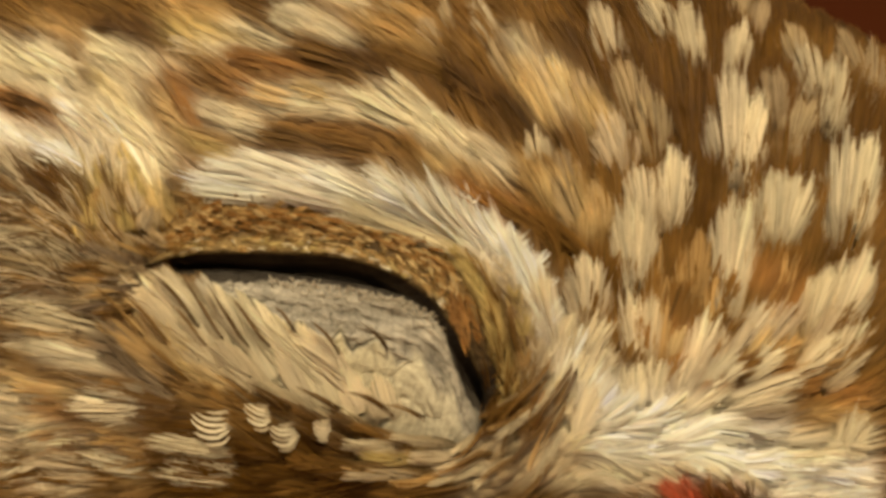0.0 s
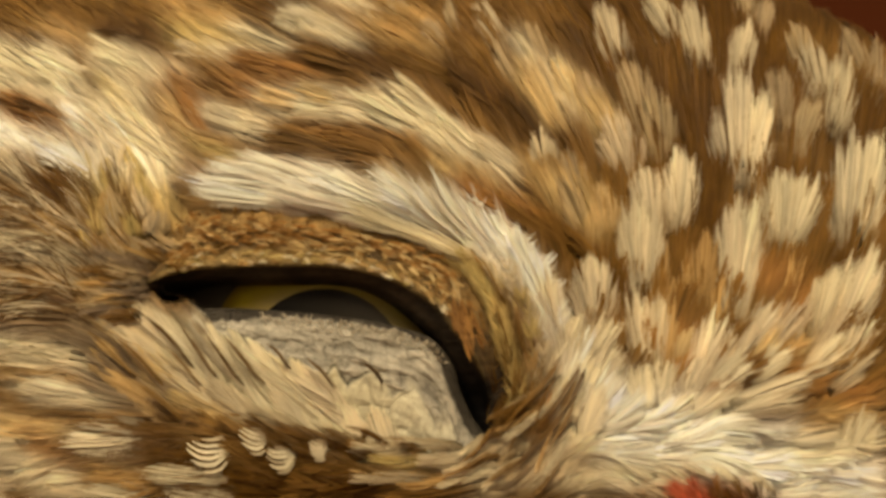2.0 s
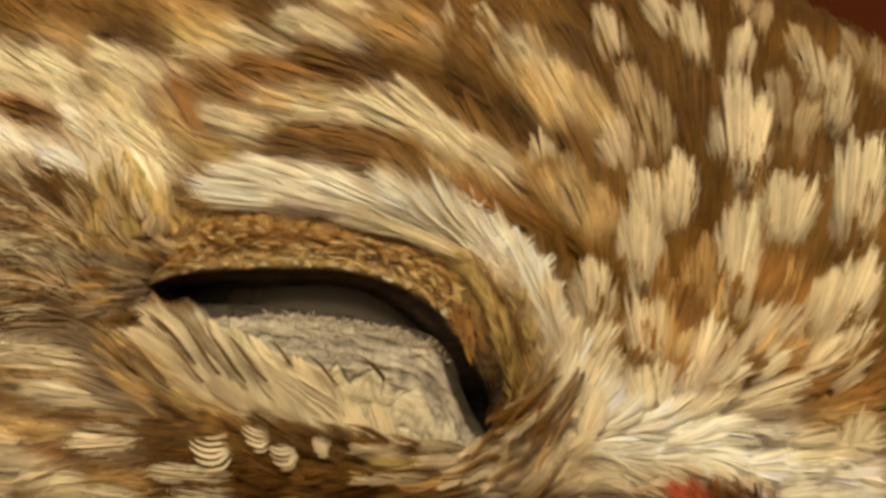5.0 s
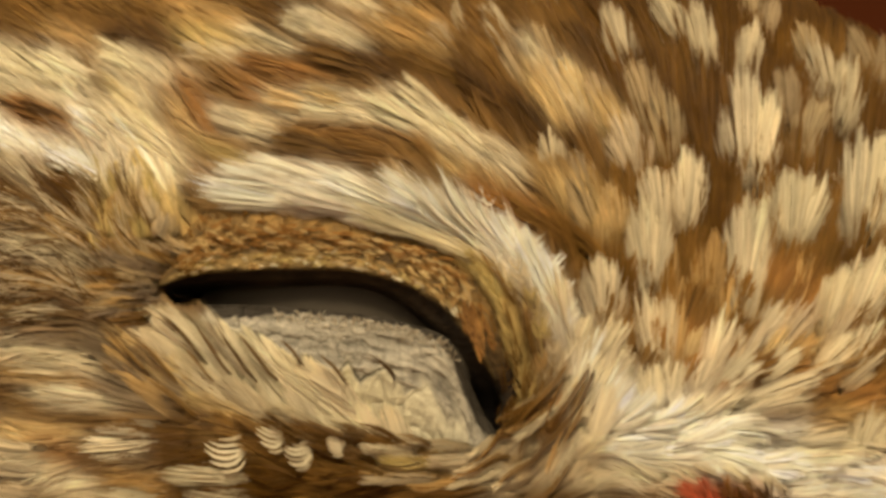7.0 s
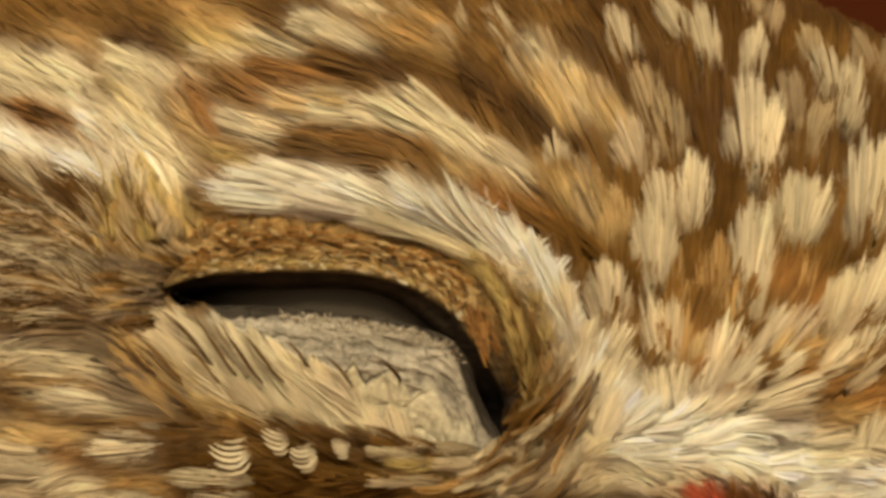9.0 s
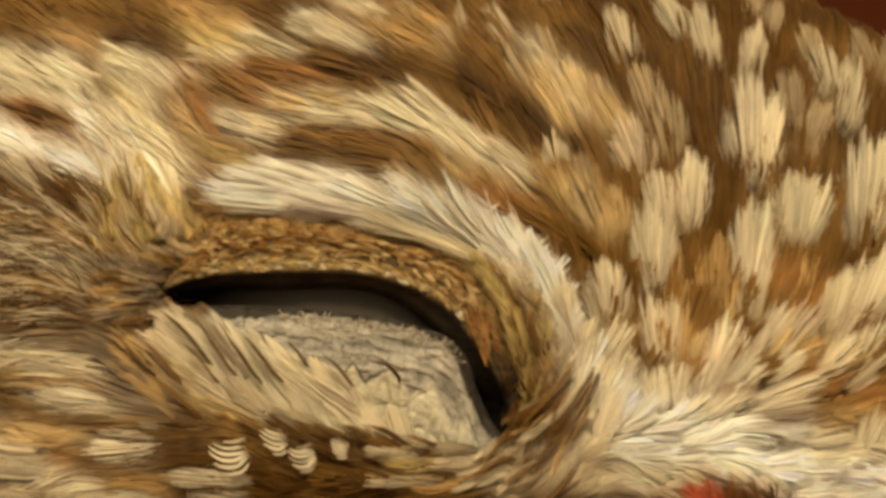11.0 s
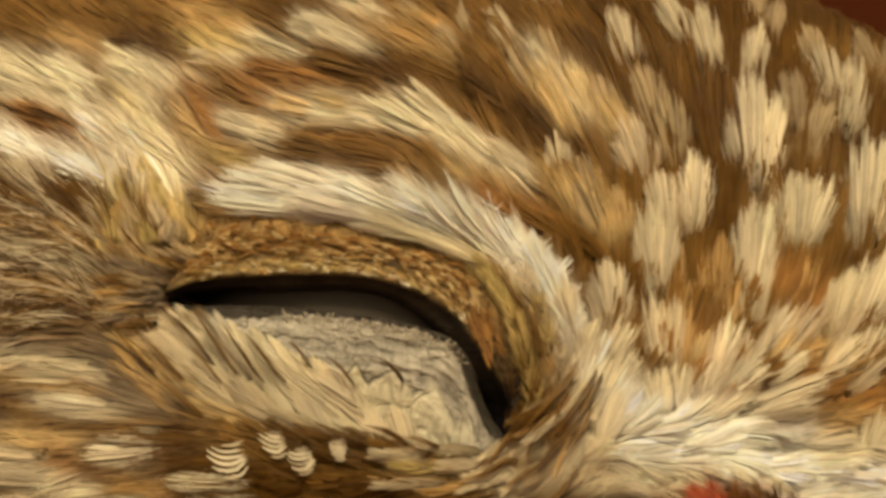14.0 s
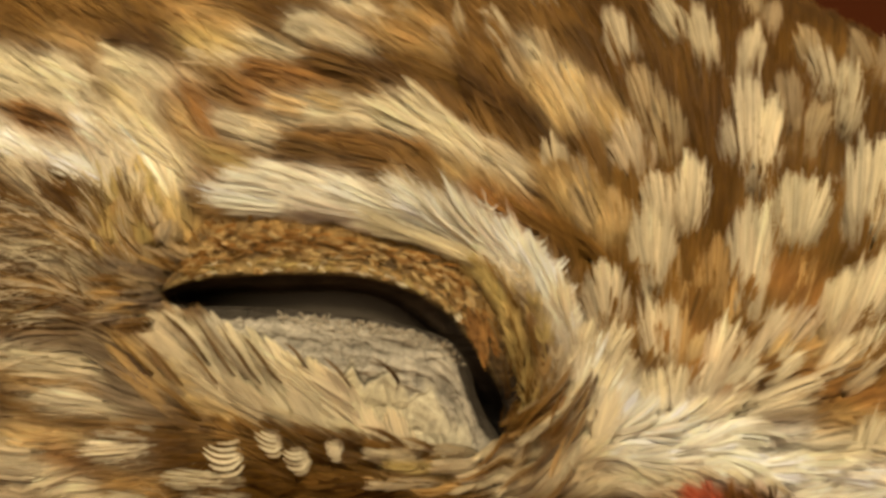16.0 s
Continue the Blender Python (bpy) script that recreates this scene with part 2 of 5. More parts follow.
MARKS_FOREHEAD = [
    (4.32, 7.66, 5.58, 6.03, 0.64, GOLD), (5.67, 7.96, 6.39, 6.32, 0.53, BUFF), (6.68, 6.87, 7.95, 5.52, 0.69, GOLD),
    (0.35, 3.25, 2.89, 2.46, 0.36, GOLD), (1.35, 2.49, 4.81, 1.16, 0.46, RUFOUS), (4.39, 3.03, 6.39, 2.61, 0.62, TAN),
    (5.59, 2.35, 7.13, 0.94, 0.72, GOLD), (2.89, 2.03, 7.37, -0.62, 0.36, RUFOUS), (4.81, 0.9, 8.43, -2.17, 0.66, BROWN),
    (7.08, -0.88, 9.21, -2.45, 0.36, DARK), (9.94, -3.75, 12.77, -5.79, 0.76, RUFOUS), (12.78, -5.67, 14.45, -6.4, 0.35, DARK),
    (15.06, -3.8, 18.2, -5.31, 0.77, TAN), (16.39, -6.05, 19.75, -7.31, 0.62, RUFOUS), (8.15, -4.19, 8.9, -6.19, 0.5, BROWN),
]
MARKS_BROW = [
    (-9.76, 2.28, -5.6, 2.19, 0.51, CREAM), (-8.14, 2.94, -4.11, 2.49, 0.51, CREAM), (-5.6, 1.98, -1.64, 1.47, 0.66, CREAM),
    (-2.14, 2.29, 0.35, 1.45, 0.66, BUFF), (-1.64, 1.36, 1.98, -0.02, 0.56, CREAM), (0.86, 1.44, 3, 0.19, 0.61, CREAM),
    (2.49, 0.22, 4.36, -1.61, 0.71, CREAM), (3.94, -1.13, 5.24, -3.52, 0.6, CREAM), (5.23, -3.28, 6.59, -5.35, 0.76, CREAM),
    (6.25, -4.08, 7.92, -6.39, 0.76, SAND), (13.02, -7.74, 16.42, -7.65, 0.22, DARK), (15.75, -8.47, 17.94, -7.27, 0.25, BROWN),
    (18.9, -6.8, 20.06, -6.58, 0.52, RUFOUS), (16.32, -8.49, 17.81, -8.45, 0.61, TAN),
]
MARKS_RIM = [
    (0.91, -0.26, 2.8, -1.83, 0.46, OLIVE), (2.55, -1.59, 3.64, -3.91, 0.5, OLIVE), (3.4, -3.46, 4.29, -6.15, 0.5, OLIVE),
    (4.15, -3.01, 5.09, -5.96, 0.4, BUFF), (3.1, -9.05, 5.06, -6.98, 0.45, TAN), (4.66, -8.28, 5.64, -6.01, 0.35, BROWN),
    (0.32, -9.84, 4.39, -9.05, 0.51, SAND), (-3.62, -9.4, -0.16, -9.81, 0.45, GOLD), (-5.58, -10.41, 2.94, -10.89, 0.4, BROWN),
    (-12.18, 1.08, -9.63, 1.72, 0.41, TAN), (4.55, -9.73, 6.98, -10.3, 0.5, BUFF), (2.4, -10.47, 6.97, -8.7, 0.85, SAND),
]
MARKS_STRANDS = [
    (3.73, -2.54, 4.78, -4.93, 0.13, RUFOUS), (4.4, -6.15, 4.14, -8.09, 0.15, BROWN), (3.17, -2.07, 4.46, -4.9, 0.15, BROWN),
    (3.75, -3.92, 4.66, -6.97, 0.18, BROWN), (4.71, -3.96, 5.23, -6.48, 0.15, BROWN), (5.35, -5.23, 5.29, -7.99, 0.23, BROWN),
    (4.03, -8.11, 5.45, -6.5, 0.18, DARK), (1.75, -9.46, 4.67, -8.02, 0.18, BROWN), (0.82, -10.23, 4.1, -9.56, 0.18, BROWN),
    (2.34, -8.6, 4.04, -6.98, 0.31, DARK), (6.26, -6.31, 6.96, -8.01, 0.2, TAN), (-2.14, -10.01, 0.82, -10.23, 0.15, BROWN),
    (3.5, -1.12, 4.26, -3.01, 0.13, BROWN),
]
MARKS_EAR = [
    (-19.8, -0.86, -15.94, -1.09, 2.04, ASH), (-17.73, 3.15, -14.77, 1.91, 0.57, BROWN), (-17.69, 2.65, -16.58, 1.78, 0.51, DARK),
    (-14.79, 2.15, -12.18, 1.45, 0.82, OLIVE), (-14, 1.91, -12.7, 1.68, 0.38, GOLD), (-12.94, 0.94, -10.9, -0.05, 0.56, TAN),
    (-19.91, 0.89, -16.77, 0.4, 0.51, TAN), (-19.84, -0.11, -15.95, -0.84, 0.46, BUFF), (-19.76, -1.6, -15.4, -2.08, 0.56, TAN),
    (-19.71, -2.59, -15.87, -3.07, 0.46, DARK), (-19.66, -3.82, -14.84, -4.05, 0.71, BROWN), (-16.26, 0.41, -13.68, -0.33, 0.61, TAN),
    (-14.67, -1.09, -12.11, -2.56, 0.61, ASH),
]
MARKS_CHEEK = [
    (-19.58, -6.53, -13.24, -7.29, 3.27, ASH), (-19.62, -4.93, -15.56, -5.41, 0.45, BUFF), (-19.6, -5.67, -15.79, -6.28, 0.3, TAN),
    (-18.04, -6.9, -14.74, -7.4, 0.5, BUFF), (-19.58, -6.66, -18.02, -7.52, 0.45, BROWN), (-17.25, -7.76, -11.21, -8.14, 0.4, BROWN),
    (-19.54, -8.26, -16.46, -8.61, 0.5, GOLD), (-11.67, -8.94, -4.11, -9.44, 1.15, DARK), (-16.96, -9.44, -15.69, -10.13, 0.75, RUFOUS),
    (-19.52, -9.6, -15.7, -10.74, 0.65, BUFF), (-14.42, -10.1, -11.93, -10.52, 0.4, TAN), (-10.94, -10.46, -3.12, -10.95, 1, DARK),
    (-15.59, -4.05, -13.04, -6.04, 0.5, ASH),
]
MARKS_LID = [
    (-14.09, -3.68, -9, -8.03, 0.86, GOLD), (-12.85, -3.35, -9.55, -6.05, 0.66, BUFF), (-10.84, -3.79, -7.8, -7.31, 0.55, SAND),
    (-8.09, -4.53, -6.57, -7.79, 0.85, SAND), (-6.09, -5.28, -4.11, -7.65, 1.11, BUFF), (-3.61, -5.65, -1.14, -7.51, 1.16, BUFF),
    (-1.62, -6.27, 1.33, -8.17, 0.91, CREAM), (-10.1, -3.1, -5.61, -3.42, 0.35, GREY), (-8.34, -3.79, -0.62, -4.34, 0.66, GREY),
    (-1.12, -4.3, 0.71, -5.96, 0.61, GREY), (0.3, -5.5, 1.3, -7.32, 0.4, GREY), (-7.54, -7.91, -2.14, -8.72, 0.35, BROWN),
    (-11.23, -7.67, -7.53, -8.82, 0.5, BROWN),
]
MARKS_BRIDGE = [
    (7.41, -6.37, 8.64, -9.34, 0.99, CREAM), (8.65, -7.12, 12.52, -7.95, 0.94, CREAM), (9.11, -8.9, 15.96, -9.3, 0.93, CREAM),
    (11.44, -7.12, 15.68, -7.04, 0.32, BUFF), (14.17, -8.3, 15.78, -8.2, 0.22, CREAM), (15.38, -9.65, 19.86, -10.26, 0.81, CREAM),
    (7.94, -9.8, 10.66, -9.93, 0.37, BUFF), (14.57, -10.13, 19.87, -11.13, 0.66, CREAM), (16.27, -8.94, 19.9, -8.67, 0.66, BUFF),
    (17.29, -7.73, 19.96, -7.69, 0.36, TAN), (10.87, -10.39, 12.88, -10.83, 0.37, RED), (12.19, -10.51, 13.59, -10.94, 0.25, DARK),
    (5.66, -6.26, 6.96, -8.47, 0.6, BUFF),
]
MARKS_ROLL = [
    (-12.16, -0.32, 3.04, -3.91, 10.12, BROWN), (-12.15, -1.08, -5.64, -0.79, 0.2, OLIVE), (-5.64, -0.92, -2.14, -1.05, 0.23, OLIVE),
    (-2.14, -1.18, 0.4, -2.07, 0.23, OLIVE), (1.96, -3.95, 2.81, -5.76, 0.25, TAN), (-11.16, 0.97, -9.12, 1.14, 0.51, RUFOUS),
]
MARKS = MARKS_UNDER + MARKS_CROWN + MARKS_CROWN_SIDE + MARKS_CROWN_MID + MARKS_FOREHEAD + MARKS_BROW + MARKS_RIM + MARKS_STRANDS + MARKS_EAR + MARKS_CHEEK + MARKS_BRIDGE
MARKS_ON_LID = MARKS_CHEEK + MARKS_LID


def pigment(x, z, marks):
    c = np.broadcast_to(PIGMENT[BROWN], (*x.shape, 3)).copy()
    for x0, z0, x1, z1, half, which in marks:
        dx, dz = x1 - x0, z1 - z0
        s = np.clip(((x - x0) * dx + (z - z0) * dz) / (dx * dx + dz * dz + 1e-9), 0, 1)
        d = np.hypot(x - x0 - s * dx, z - z0 - s * dz)
        a = 1 / (1 + np.exp((d - half) / (0.10 + 0.13 * half)))
        c += (PIGMENT[int(which)] - c) * a[..., None]
    return c


# ---- meshes ----
def link(name, verts, faces, material, parent, colours=None, label="", kind="", smooth=True):
    """One mesh of quads, from arrays in millimetres, under its parent."""
    mesh = bpy.data.meshes.new(name)
    faces = np.asarray(faces, np.int32)
    mesh.vertices.add(len(verts))
    mesh.vertices.foreach_set("co", (np.asarray(verts, np.float32) * MM).ravel())
    mesh.loops.add(faces.size)
    mesh.loops.foreach_set("vertex_index", faces.ravel())
    mesh.polygons.add(len(faces))
    mesh.polygons.foreach_set("loop_start", np.arange(len(faces), dtype=np.int32) * faces.shape[1])
    mesh.polygons.foreach_set("use_smooth", np.full(len(faces), smooth))
    mesh.update(calc_edges=True)
    if colours is not None:
        layer = mesh.color_attributes.new("pigment", "FLOAT_COLOR", "POINT")
        layer.data.foreach_set("color", np.concatenate([colours, np.ones((len(verts), 1))], 1).astype(np.float32).ravel())
    mesh.materials.append(material)
    ob = new(name, mesh)
    ob.parent = parent
    return tagged(ob, label, kind=kind)


def sheet(rows, columns, closed=False):
    """Quads of a grid of points."""
    i, j = np.meshgrid(np.arange(rows - 1), np.arange(columns if closed else columns - 1), indexing="ij")
    k = (j + 1) % columns
    return np.stack([i * columns + j, i * columns + k, (i + 1) * columns + k, (i + 1) * columns + j], -1).reshape(-1, 4)


def part(name, bm, material, parent, label=""):
    mesh = bpy.data.meshes.new(name)
    bm.to_mesh(mesh)
    bm.free()
    mesh.materials.append(material)
    for p in mesh.polygons:
        p.use_smooth = True
    ob = new(name, mesh)
    ob.parent = parent
    return tagged(ob, label)


def plumes(base, mid, tip, half, barbs, marks, form=back, thick=0.024, low=0.05, rise=0.75, fan=0.5, root=0.4, fringe=0.0, spread=0.36, blunt=0.16, wisps=8, pull=0.5, mottle=0.115, pale=None, stray=1.0, segs=5, vane=0.0, ragged=0.45):
    """Feathers as fans of barbs. base, tip: (M, 2) on the face; half: half the width at the tip; vane: 0 for barbs that run from the base to the tip, else the length of barbs that branch off along the shaft; pale: the pigment of the tip of each, or None for the face's markings.
    Returns points, quads and colours, feather by feather."""
    m = len(base)
    half, rise = np.broadcast_to(half, m)[:, None, None], np.broadcast_to(rise, m)[:, None, None]
    shaft = tip - base
    length = np.linalg.norm(shaft, axis=1)
    along = shaft / length[:, None]
    across = np.stack([along[:, 1], -along[:, 0]], -1)
    side = np.linspace(-1, 1, barbs)[None, :] + rng.normal(0, 0.13 * stray, (m, barbs))
    bunch = np.clip(((side + 1) / 2 * wisps).astype(int), 0, wisps - 1)
    pick = lambda sigma: np.take_along_axis(rng.normal(0, sigma, (m, wisps)), bunch, 1)
    heart = (bunch + 0.5) / wisps * 2 - 1 + pick(0.5 / wisps)
    start = rng.uniform(0.0, 1.0, (m, barbs)) * ragged * (1 - 0.5 * np.abs(side))
    end = 1.0 - blunt * side ** 2 + rng.normal(0, 0.05 * stray, (m, barbs)) + pick(0.05 * stray)
    if vane:
        sign = np.where(np.arange(barbs) % 2, 1.0, -1.0)[None, :]
        u = np.linspace(0, 1, barbs)[None, :] ** 0.9 + rng.normal(0, 0.02 * stray, (m, barbs))
        bunch = np.clip((u * wisps).astype(int), 0, wisps - 1)
        u = u + ((bunch + 0.5) / wisps - u) * pull
        start = np.clip(0.95 * u - 0.12, 0, 0.9)
        end = start + vane * (1.05 - 0.45 * u) + pick(0.05 * stray) + rng.normal(0, 0.03 * stray, (m, barbs))
        end = np.minimum(end, 1.03 - 0.10 * rng.uniform(0, 1, (m, barbs)) * (u > 0.5))
        side = sign * (1.0 - 0.75 * np.clip(u, 0, 1) ** 2) * (1 + 0.12 * stray * rng.normal(0, 1, (m, barbs)) + pick(0.10 * stray))
        start[:, barbs // 2], end[:, barbs // 2], side[:, barbs // 2] = 0.0, 1.0, 0.02
        heart = side
    s = np.linspace(0, 1, segs + 1)
    q = start[..., None] + (end - start)[..., None] * s
    bow = (1 - fan) * s + fan * s ** 2
    sides = side[..., None] + (heart - side)[..., None] * pull * s ** 1.4
    off = sides * half * (root * np.minimum(3 * s, 1) + (1 - root) * bow) + half * stray * (0.07 * rng.normal(0, 1, (m, barbs)) + pick(0.05))[..., None] * s ** 2
    if vane:
        off = side[..., None] * half * np.sin(1.35 * s) ** 0.9 + half * stray * (0.05 * rng.normal(0, 1, (m, barbs)))[..., None] * s ** 2
    bend = mid - (base + tip) / 2
    x, z = (base[:, k, None, None] + shaft[:, k, None, None] * q + 4 * bend[:, k, None, None] * q * (1 - q) + across[:, k, None, None] * off for k in (0, 1))
    n = outward(x, z, form)
    curl = rng.normal(0, 0.10 * stray, (m, barbs))[..., None]
    h = low * np.clip(0.1 + 3.0 * q, 0, 1) + rise * (np.maximum(q, 0) ** 1.2) * (1 + curl) - 0.22 * rise * side[..., None] ** 2 * s + (rng.uniform(0, 0.12, (m, barbs)) + pick(0.05))[..., None] * stray
    p = np.stack([x, form(x, z), z], -1) + n * h[..., None]
    t = np.gradient(p, axis=2)
    t /= np.maximum(np.linalg.norm(t, axis=-1, keepdims=True), 1e-9)
    b = np.cross(t, n)
    b /= np.maximum(np.linalg.norm(b, axis=-1, keepdims=True), 1e-9)
    roll = rng.normal(0, 0.2, (m, barbs))[..., None, None]
    b = b * np.cos(roll) + n * np.sin(roll)
    w = thick * (0.12 + 1.05 * np.sin(np.pi * (0.18 + 0.80 * s)) ** 0.8)[None, None, :, None] * rng.uniform(0.75, 1.3, (m, barbs))[..., None, None]
    verts = np.stack([p - b * w, p + b * w], 3)
    shift = rng.normal(0, 0.16, (m, barbs))[..., None]
    cx, cz = x + along[:, 0, None, None] * shift, z + along[:, 1, None, None] * shift
    c = pigment(cx, cz, marks)
    if pale is not None:
        k = 1 / (1 + np.exp(-(q - spread - 0.06 * rng.normal(0, 1, (m, barbs))[..., None]) / 0.15)) * (1 - 0.45 * np.clip(np.abs(side), 0, 1) ** 3)[..., None] * rng.uniform(0.88, 1, (m, barbs))[..., None]
        c += (PIGMENT[np.broadcast_to(np.asarray(pale, int), m)][:, None, None, :] - c) * k[..., None]
    c = c * (1 - fringe * np.clip((np.abs(side) - 0.7) / 0.3, 0, 1))[..., None, None]
    c = c * (0.8 + 0.25 * np.clip(q, 0, 1))[..., None]  # downy grey bases
    c = c * rng.normal(1, 0.06, (m, 1, 1, 1)) * (1 + rng.normal(0, mottle, (m, barbs)) + pick(1.1 * mottle))[..., None, None] * (1 + 0.008 * rng.normal(0, 1, (m, 1, 1, 3)))
    colours = np.clip(np.repeat(c[:, :, :, None, :], 2, 3), 0.002, 0.76)
    ribbon = sheet(segs + 1, 2)
    count = barbs * (segs + 1) * 2
    quads = (ribbon[None] + (np.arange(barbs) * (segs + 1) * 2)[:, None, None]).reshape(-1, 4)
    return verts.reshape(m, count, 3), quads, colours.reshape(m, count, 3)


def joined(verts, quads, colours):
    m, count, _ = verts.shape
    return verts.reshape(-1, 3), (quads[None] + (np.arange(m) * count)[:, None, None]).reshape(-1, 4), colours.reshape(-1, 3)


def inside(x, z, outline):
    """Whether points lie inside a closed outline."""
    o, hit = np.asarray(outline), np.zeros(np.shape(x), bool)
    for (x0, z0), (x1, z1) in zip(o, np.roll(o, -1, 0)):
        hit ^= ((z0 > z) != (z1 > z)) & (x < (x1 - x0) * (z - z0) / (z1 - z0 + 1e-12) + x0)
    return hit


def curve(knots, n):
    """A smooth line through knots, n points."""
    k = np.asarray(knots, float)
    k = np.vstack([2 * k[0] - k[1], k, 2 * k[-1] - k[-2]])
    t = np.linspace(0, len(knots) - 1 - 1e-9, n)
    i, f = t.astype(int), (t % 1)[:, None]
    a, b, c, d = k[i], k[i + 1], k[i + 2], k[i + 3]
    return 0.5 * (2 * b + (c - a) * f + (2 * a - 5 * b + 4 * c - d) * f ** 2 + (3 * b - a - 3 * c + d) * f ** 3)


# the lines of the lids, from the outer to the inner corner of the eye
BROW_EDGE = [
    (-12.4, -1.75), (-11.61, -0.27), (-9.96, 1.22), (-7.67, 1.42), (-5.65, 1.01), (-3.64, 0.77), (-1.63, 0.24), (0.4, -0.63),
    (1.7, -2.03), (2.65, -3.61), (3.42, -5.3), (3.92, -6.83), (3.3, -8.5),
]
UPPER_EDGE = [
    (-12.4, -1.98), (-11.33, -1.38), (-9.95, -1.02), (-8.18, -0.92), (-6.17, -1.07), (-4.4, -1.22), (-2.64, -1.53), (-0.87, -2.08),
    (0.53, -2.91), (1.54, -4.24), (2.72, -5.6), (3.6, -6.9), (3.1, -8.65),
]
SLIT_EDGE = [
    (-12.4, -2.15), (-11.32, -1.81), (-9.93, -1.65), (-8.17, -1.65), (-6.16, -1.6), (-4.4, -1.6), (-3.01, -1.82), (-1.75, -2.38),
    (-0.69, -3.2), (0.55, -4.45), (1.55, -6.2), (2.15, -7.5), (2.55, -8.78),
]
LOWER_EDGE = [
    (-12.65, -2.4), (-11.3, -2.62), (-9.92, -2.58), (-8.41, -2.58), (-6.15, -2.73), (-4.39, -2.93), (-2.63, -3.16), (-1.12, -3.54),
    (0.3, -4.12), (1.12, -5.18), (1.6, -6.6), (2.25, -7.97), (3.33, -9.17),
]
LID_FOOT = [
    (-13.68, -3.53), (-12.14, -4.65), (-10.61, -5.77), (-8.84, -6.78), (-7.09, -7.52), (-5.6, -7.88), (-4.11, -8.12), (-2.62, -8.37),
    (-1.37, -8.62), (-0.14, -8.88), (0.82, -9.07), (2.13, -9.54), (3.36, -9.86),
]
CHEEK_EDGE = [
    (1.84, -9.17), (-0.14, -9.3), (-2.12, -9.34), (-4.11, -9.92), (-5.59, -11.39), (-12.11, -13.46), (-22.28, -13.58), (-22.36, -4.57),
    (-18.24, -4.04), (-15.19, -3.66), (-13.18, -3.03),
]
LID_PADS = [
    (-9.02, -3.4), (-5.63, -3.77), (-2.12, -4.28), (0.68, -6.27), (3.18, -8.58), (2.14, -9.88), (-2.12, -8.86), (-4.61, -8.24),
    (-7.09, -7.52),
]
LID_TOP = [
    (-12.43, -2.91), (-9.91, -2.93), (-8.41, -2.65), (-6.15, -2.73), (-4.39, -2.93), (-2.63, -3.16), (-1.12, -3.54), (0.14, -4.18),
    (0.8, -5.25), (1.22, -6.66), (1.73, -7.91), (1.8, -8.32), (0.66, -6.91), (-0.37, -5.53), (-2.12, -5.03), (-4.62, -4.77),
    (-7.13, -4.15), (-9.65, -3.77),
]
UPPER, RIM, SLIT, LOWER, CHEEK_LINE = (curve(k, 150) for k in (BROW_EDGE, UPPER_EDGE, SLIT_EDGE, LOWER_EDGE, LID_FOOT))
OPENING = np.vstack([RIM, LOWER[::-1]])
HOLE = np.vstack([UPPER, CHEEK_LINE[::-1]])
CUT = np.vstack([UPPER, (LOWER + (CHEEK_LINE - LOWER) * np.interp(np.arange(150), (0, 20, 100, 135, 149), (0.45, 0.6, 0.6, 0.7, 0.6))[:, None])[::-1], [(-13.5, -2.7), (-13.3, -2.0)]])
MOVING = np.vstack([LOWER, np.array(CHEEK_EDGE)])

# ---- the place: red earth behind, dry ground below ----
def ground():
    bm = bmesh.new()
    bmesh.ops.create_grid(bm, x_segments=80, y_segments=80, size=30)
    for v in bm.verts:
        v.co.z = 0.0 if v.co.length < 2 else 0.15 * noise.noise(v.co * 0.2)
    return tagged(part("ground", bm, GROUND, None), "dry brown earth ground under the owl", "ground", kind="structure")


def bank():
    """A low bank of red earth, thick, with a worn top."""
    bm = bmesh.new()
    bmesh.ops.create_cube(bm, size=1.0)
    bmesh.ops.subdivide_edges(bm, edges=bm.edges[:], cuts=14, use_grid_fill=True)
    for v in bm.verts:
        taper = 1 - 0.35 * (v.co.z + 0.5)
        v.co = Vector((v.co.x * 2.6 * taper, v.co.y * 0.7 * taper, (v.co.z + 0.5) * 0.8))
        v.co += Vector((noise.noise(v.co * 3), noise.noise(v.co * 3 + Vector((5, 0, 0))), 0.5 * noise.noise(v.co * 3 + Vector((0, 9, 0))) * min(1, v.co.z * 4))) * 0.05
    ob = part("backdrop", bm, SOIL, None)
    ob.location = (0, 1.0, -0.005)
    return tagged(ob, "dark red earth bank behind the owl", "bank", kind="structure")


ground()
bank()

# ---- the owl ----
owl = tagged(new("owl"), "small brown owl with pale spots, half asleep on the ground", "owl")
owl.empty_display_size = 0.02


def trunk():
    bm = bmesh.new()
    profile = [(0, 0.001), (18, 4), (34, 30), (42, 70), (43, 110), (37, 145), (31, 162), (24, 172), (0, 176)]
    rings = []
    for r, z in profile:
        rings.append([bm.verts.new(((r * math.cos(a) * 1.0 - 8) * MM, (r * math.sin(a) * 0.9 + 34) * MM, z * MM)) for a in [k * math.tau / 40 for k in range(40)]])
    for lo, hi in zip(rings, rings[1:]):
        for k in range(40):
            if lo is rings[0]:
                bm.faces.new((lo[0], hi[k], hi[(k + 1) % 40])) if k not in (0, 39) else None
            bm.faces.new((lo[k], lo[(k + 1) % 40], hi[(k + 1) % 40], hi[k]))
    bmesh.ops.remove_doubles(bm, verts=bm.verts, dist=1e-5)
    bmesh.ops.recalc_face_normals(bm, faces=bm.faces)
    return part("body", bm, plain("body_plumage", (0.22, 0.14, 0.07), 0.85, 0.2, 160, 0.5), owl)


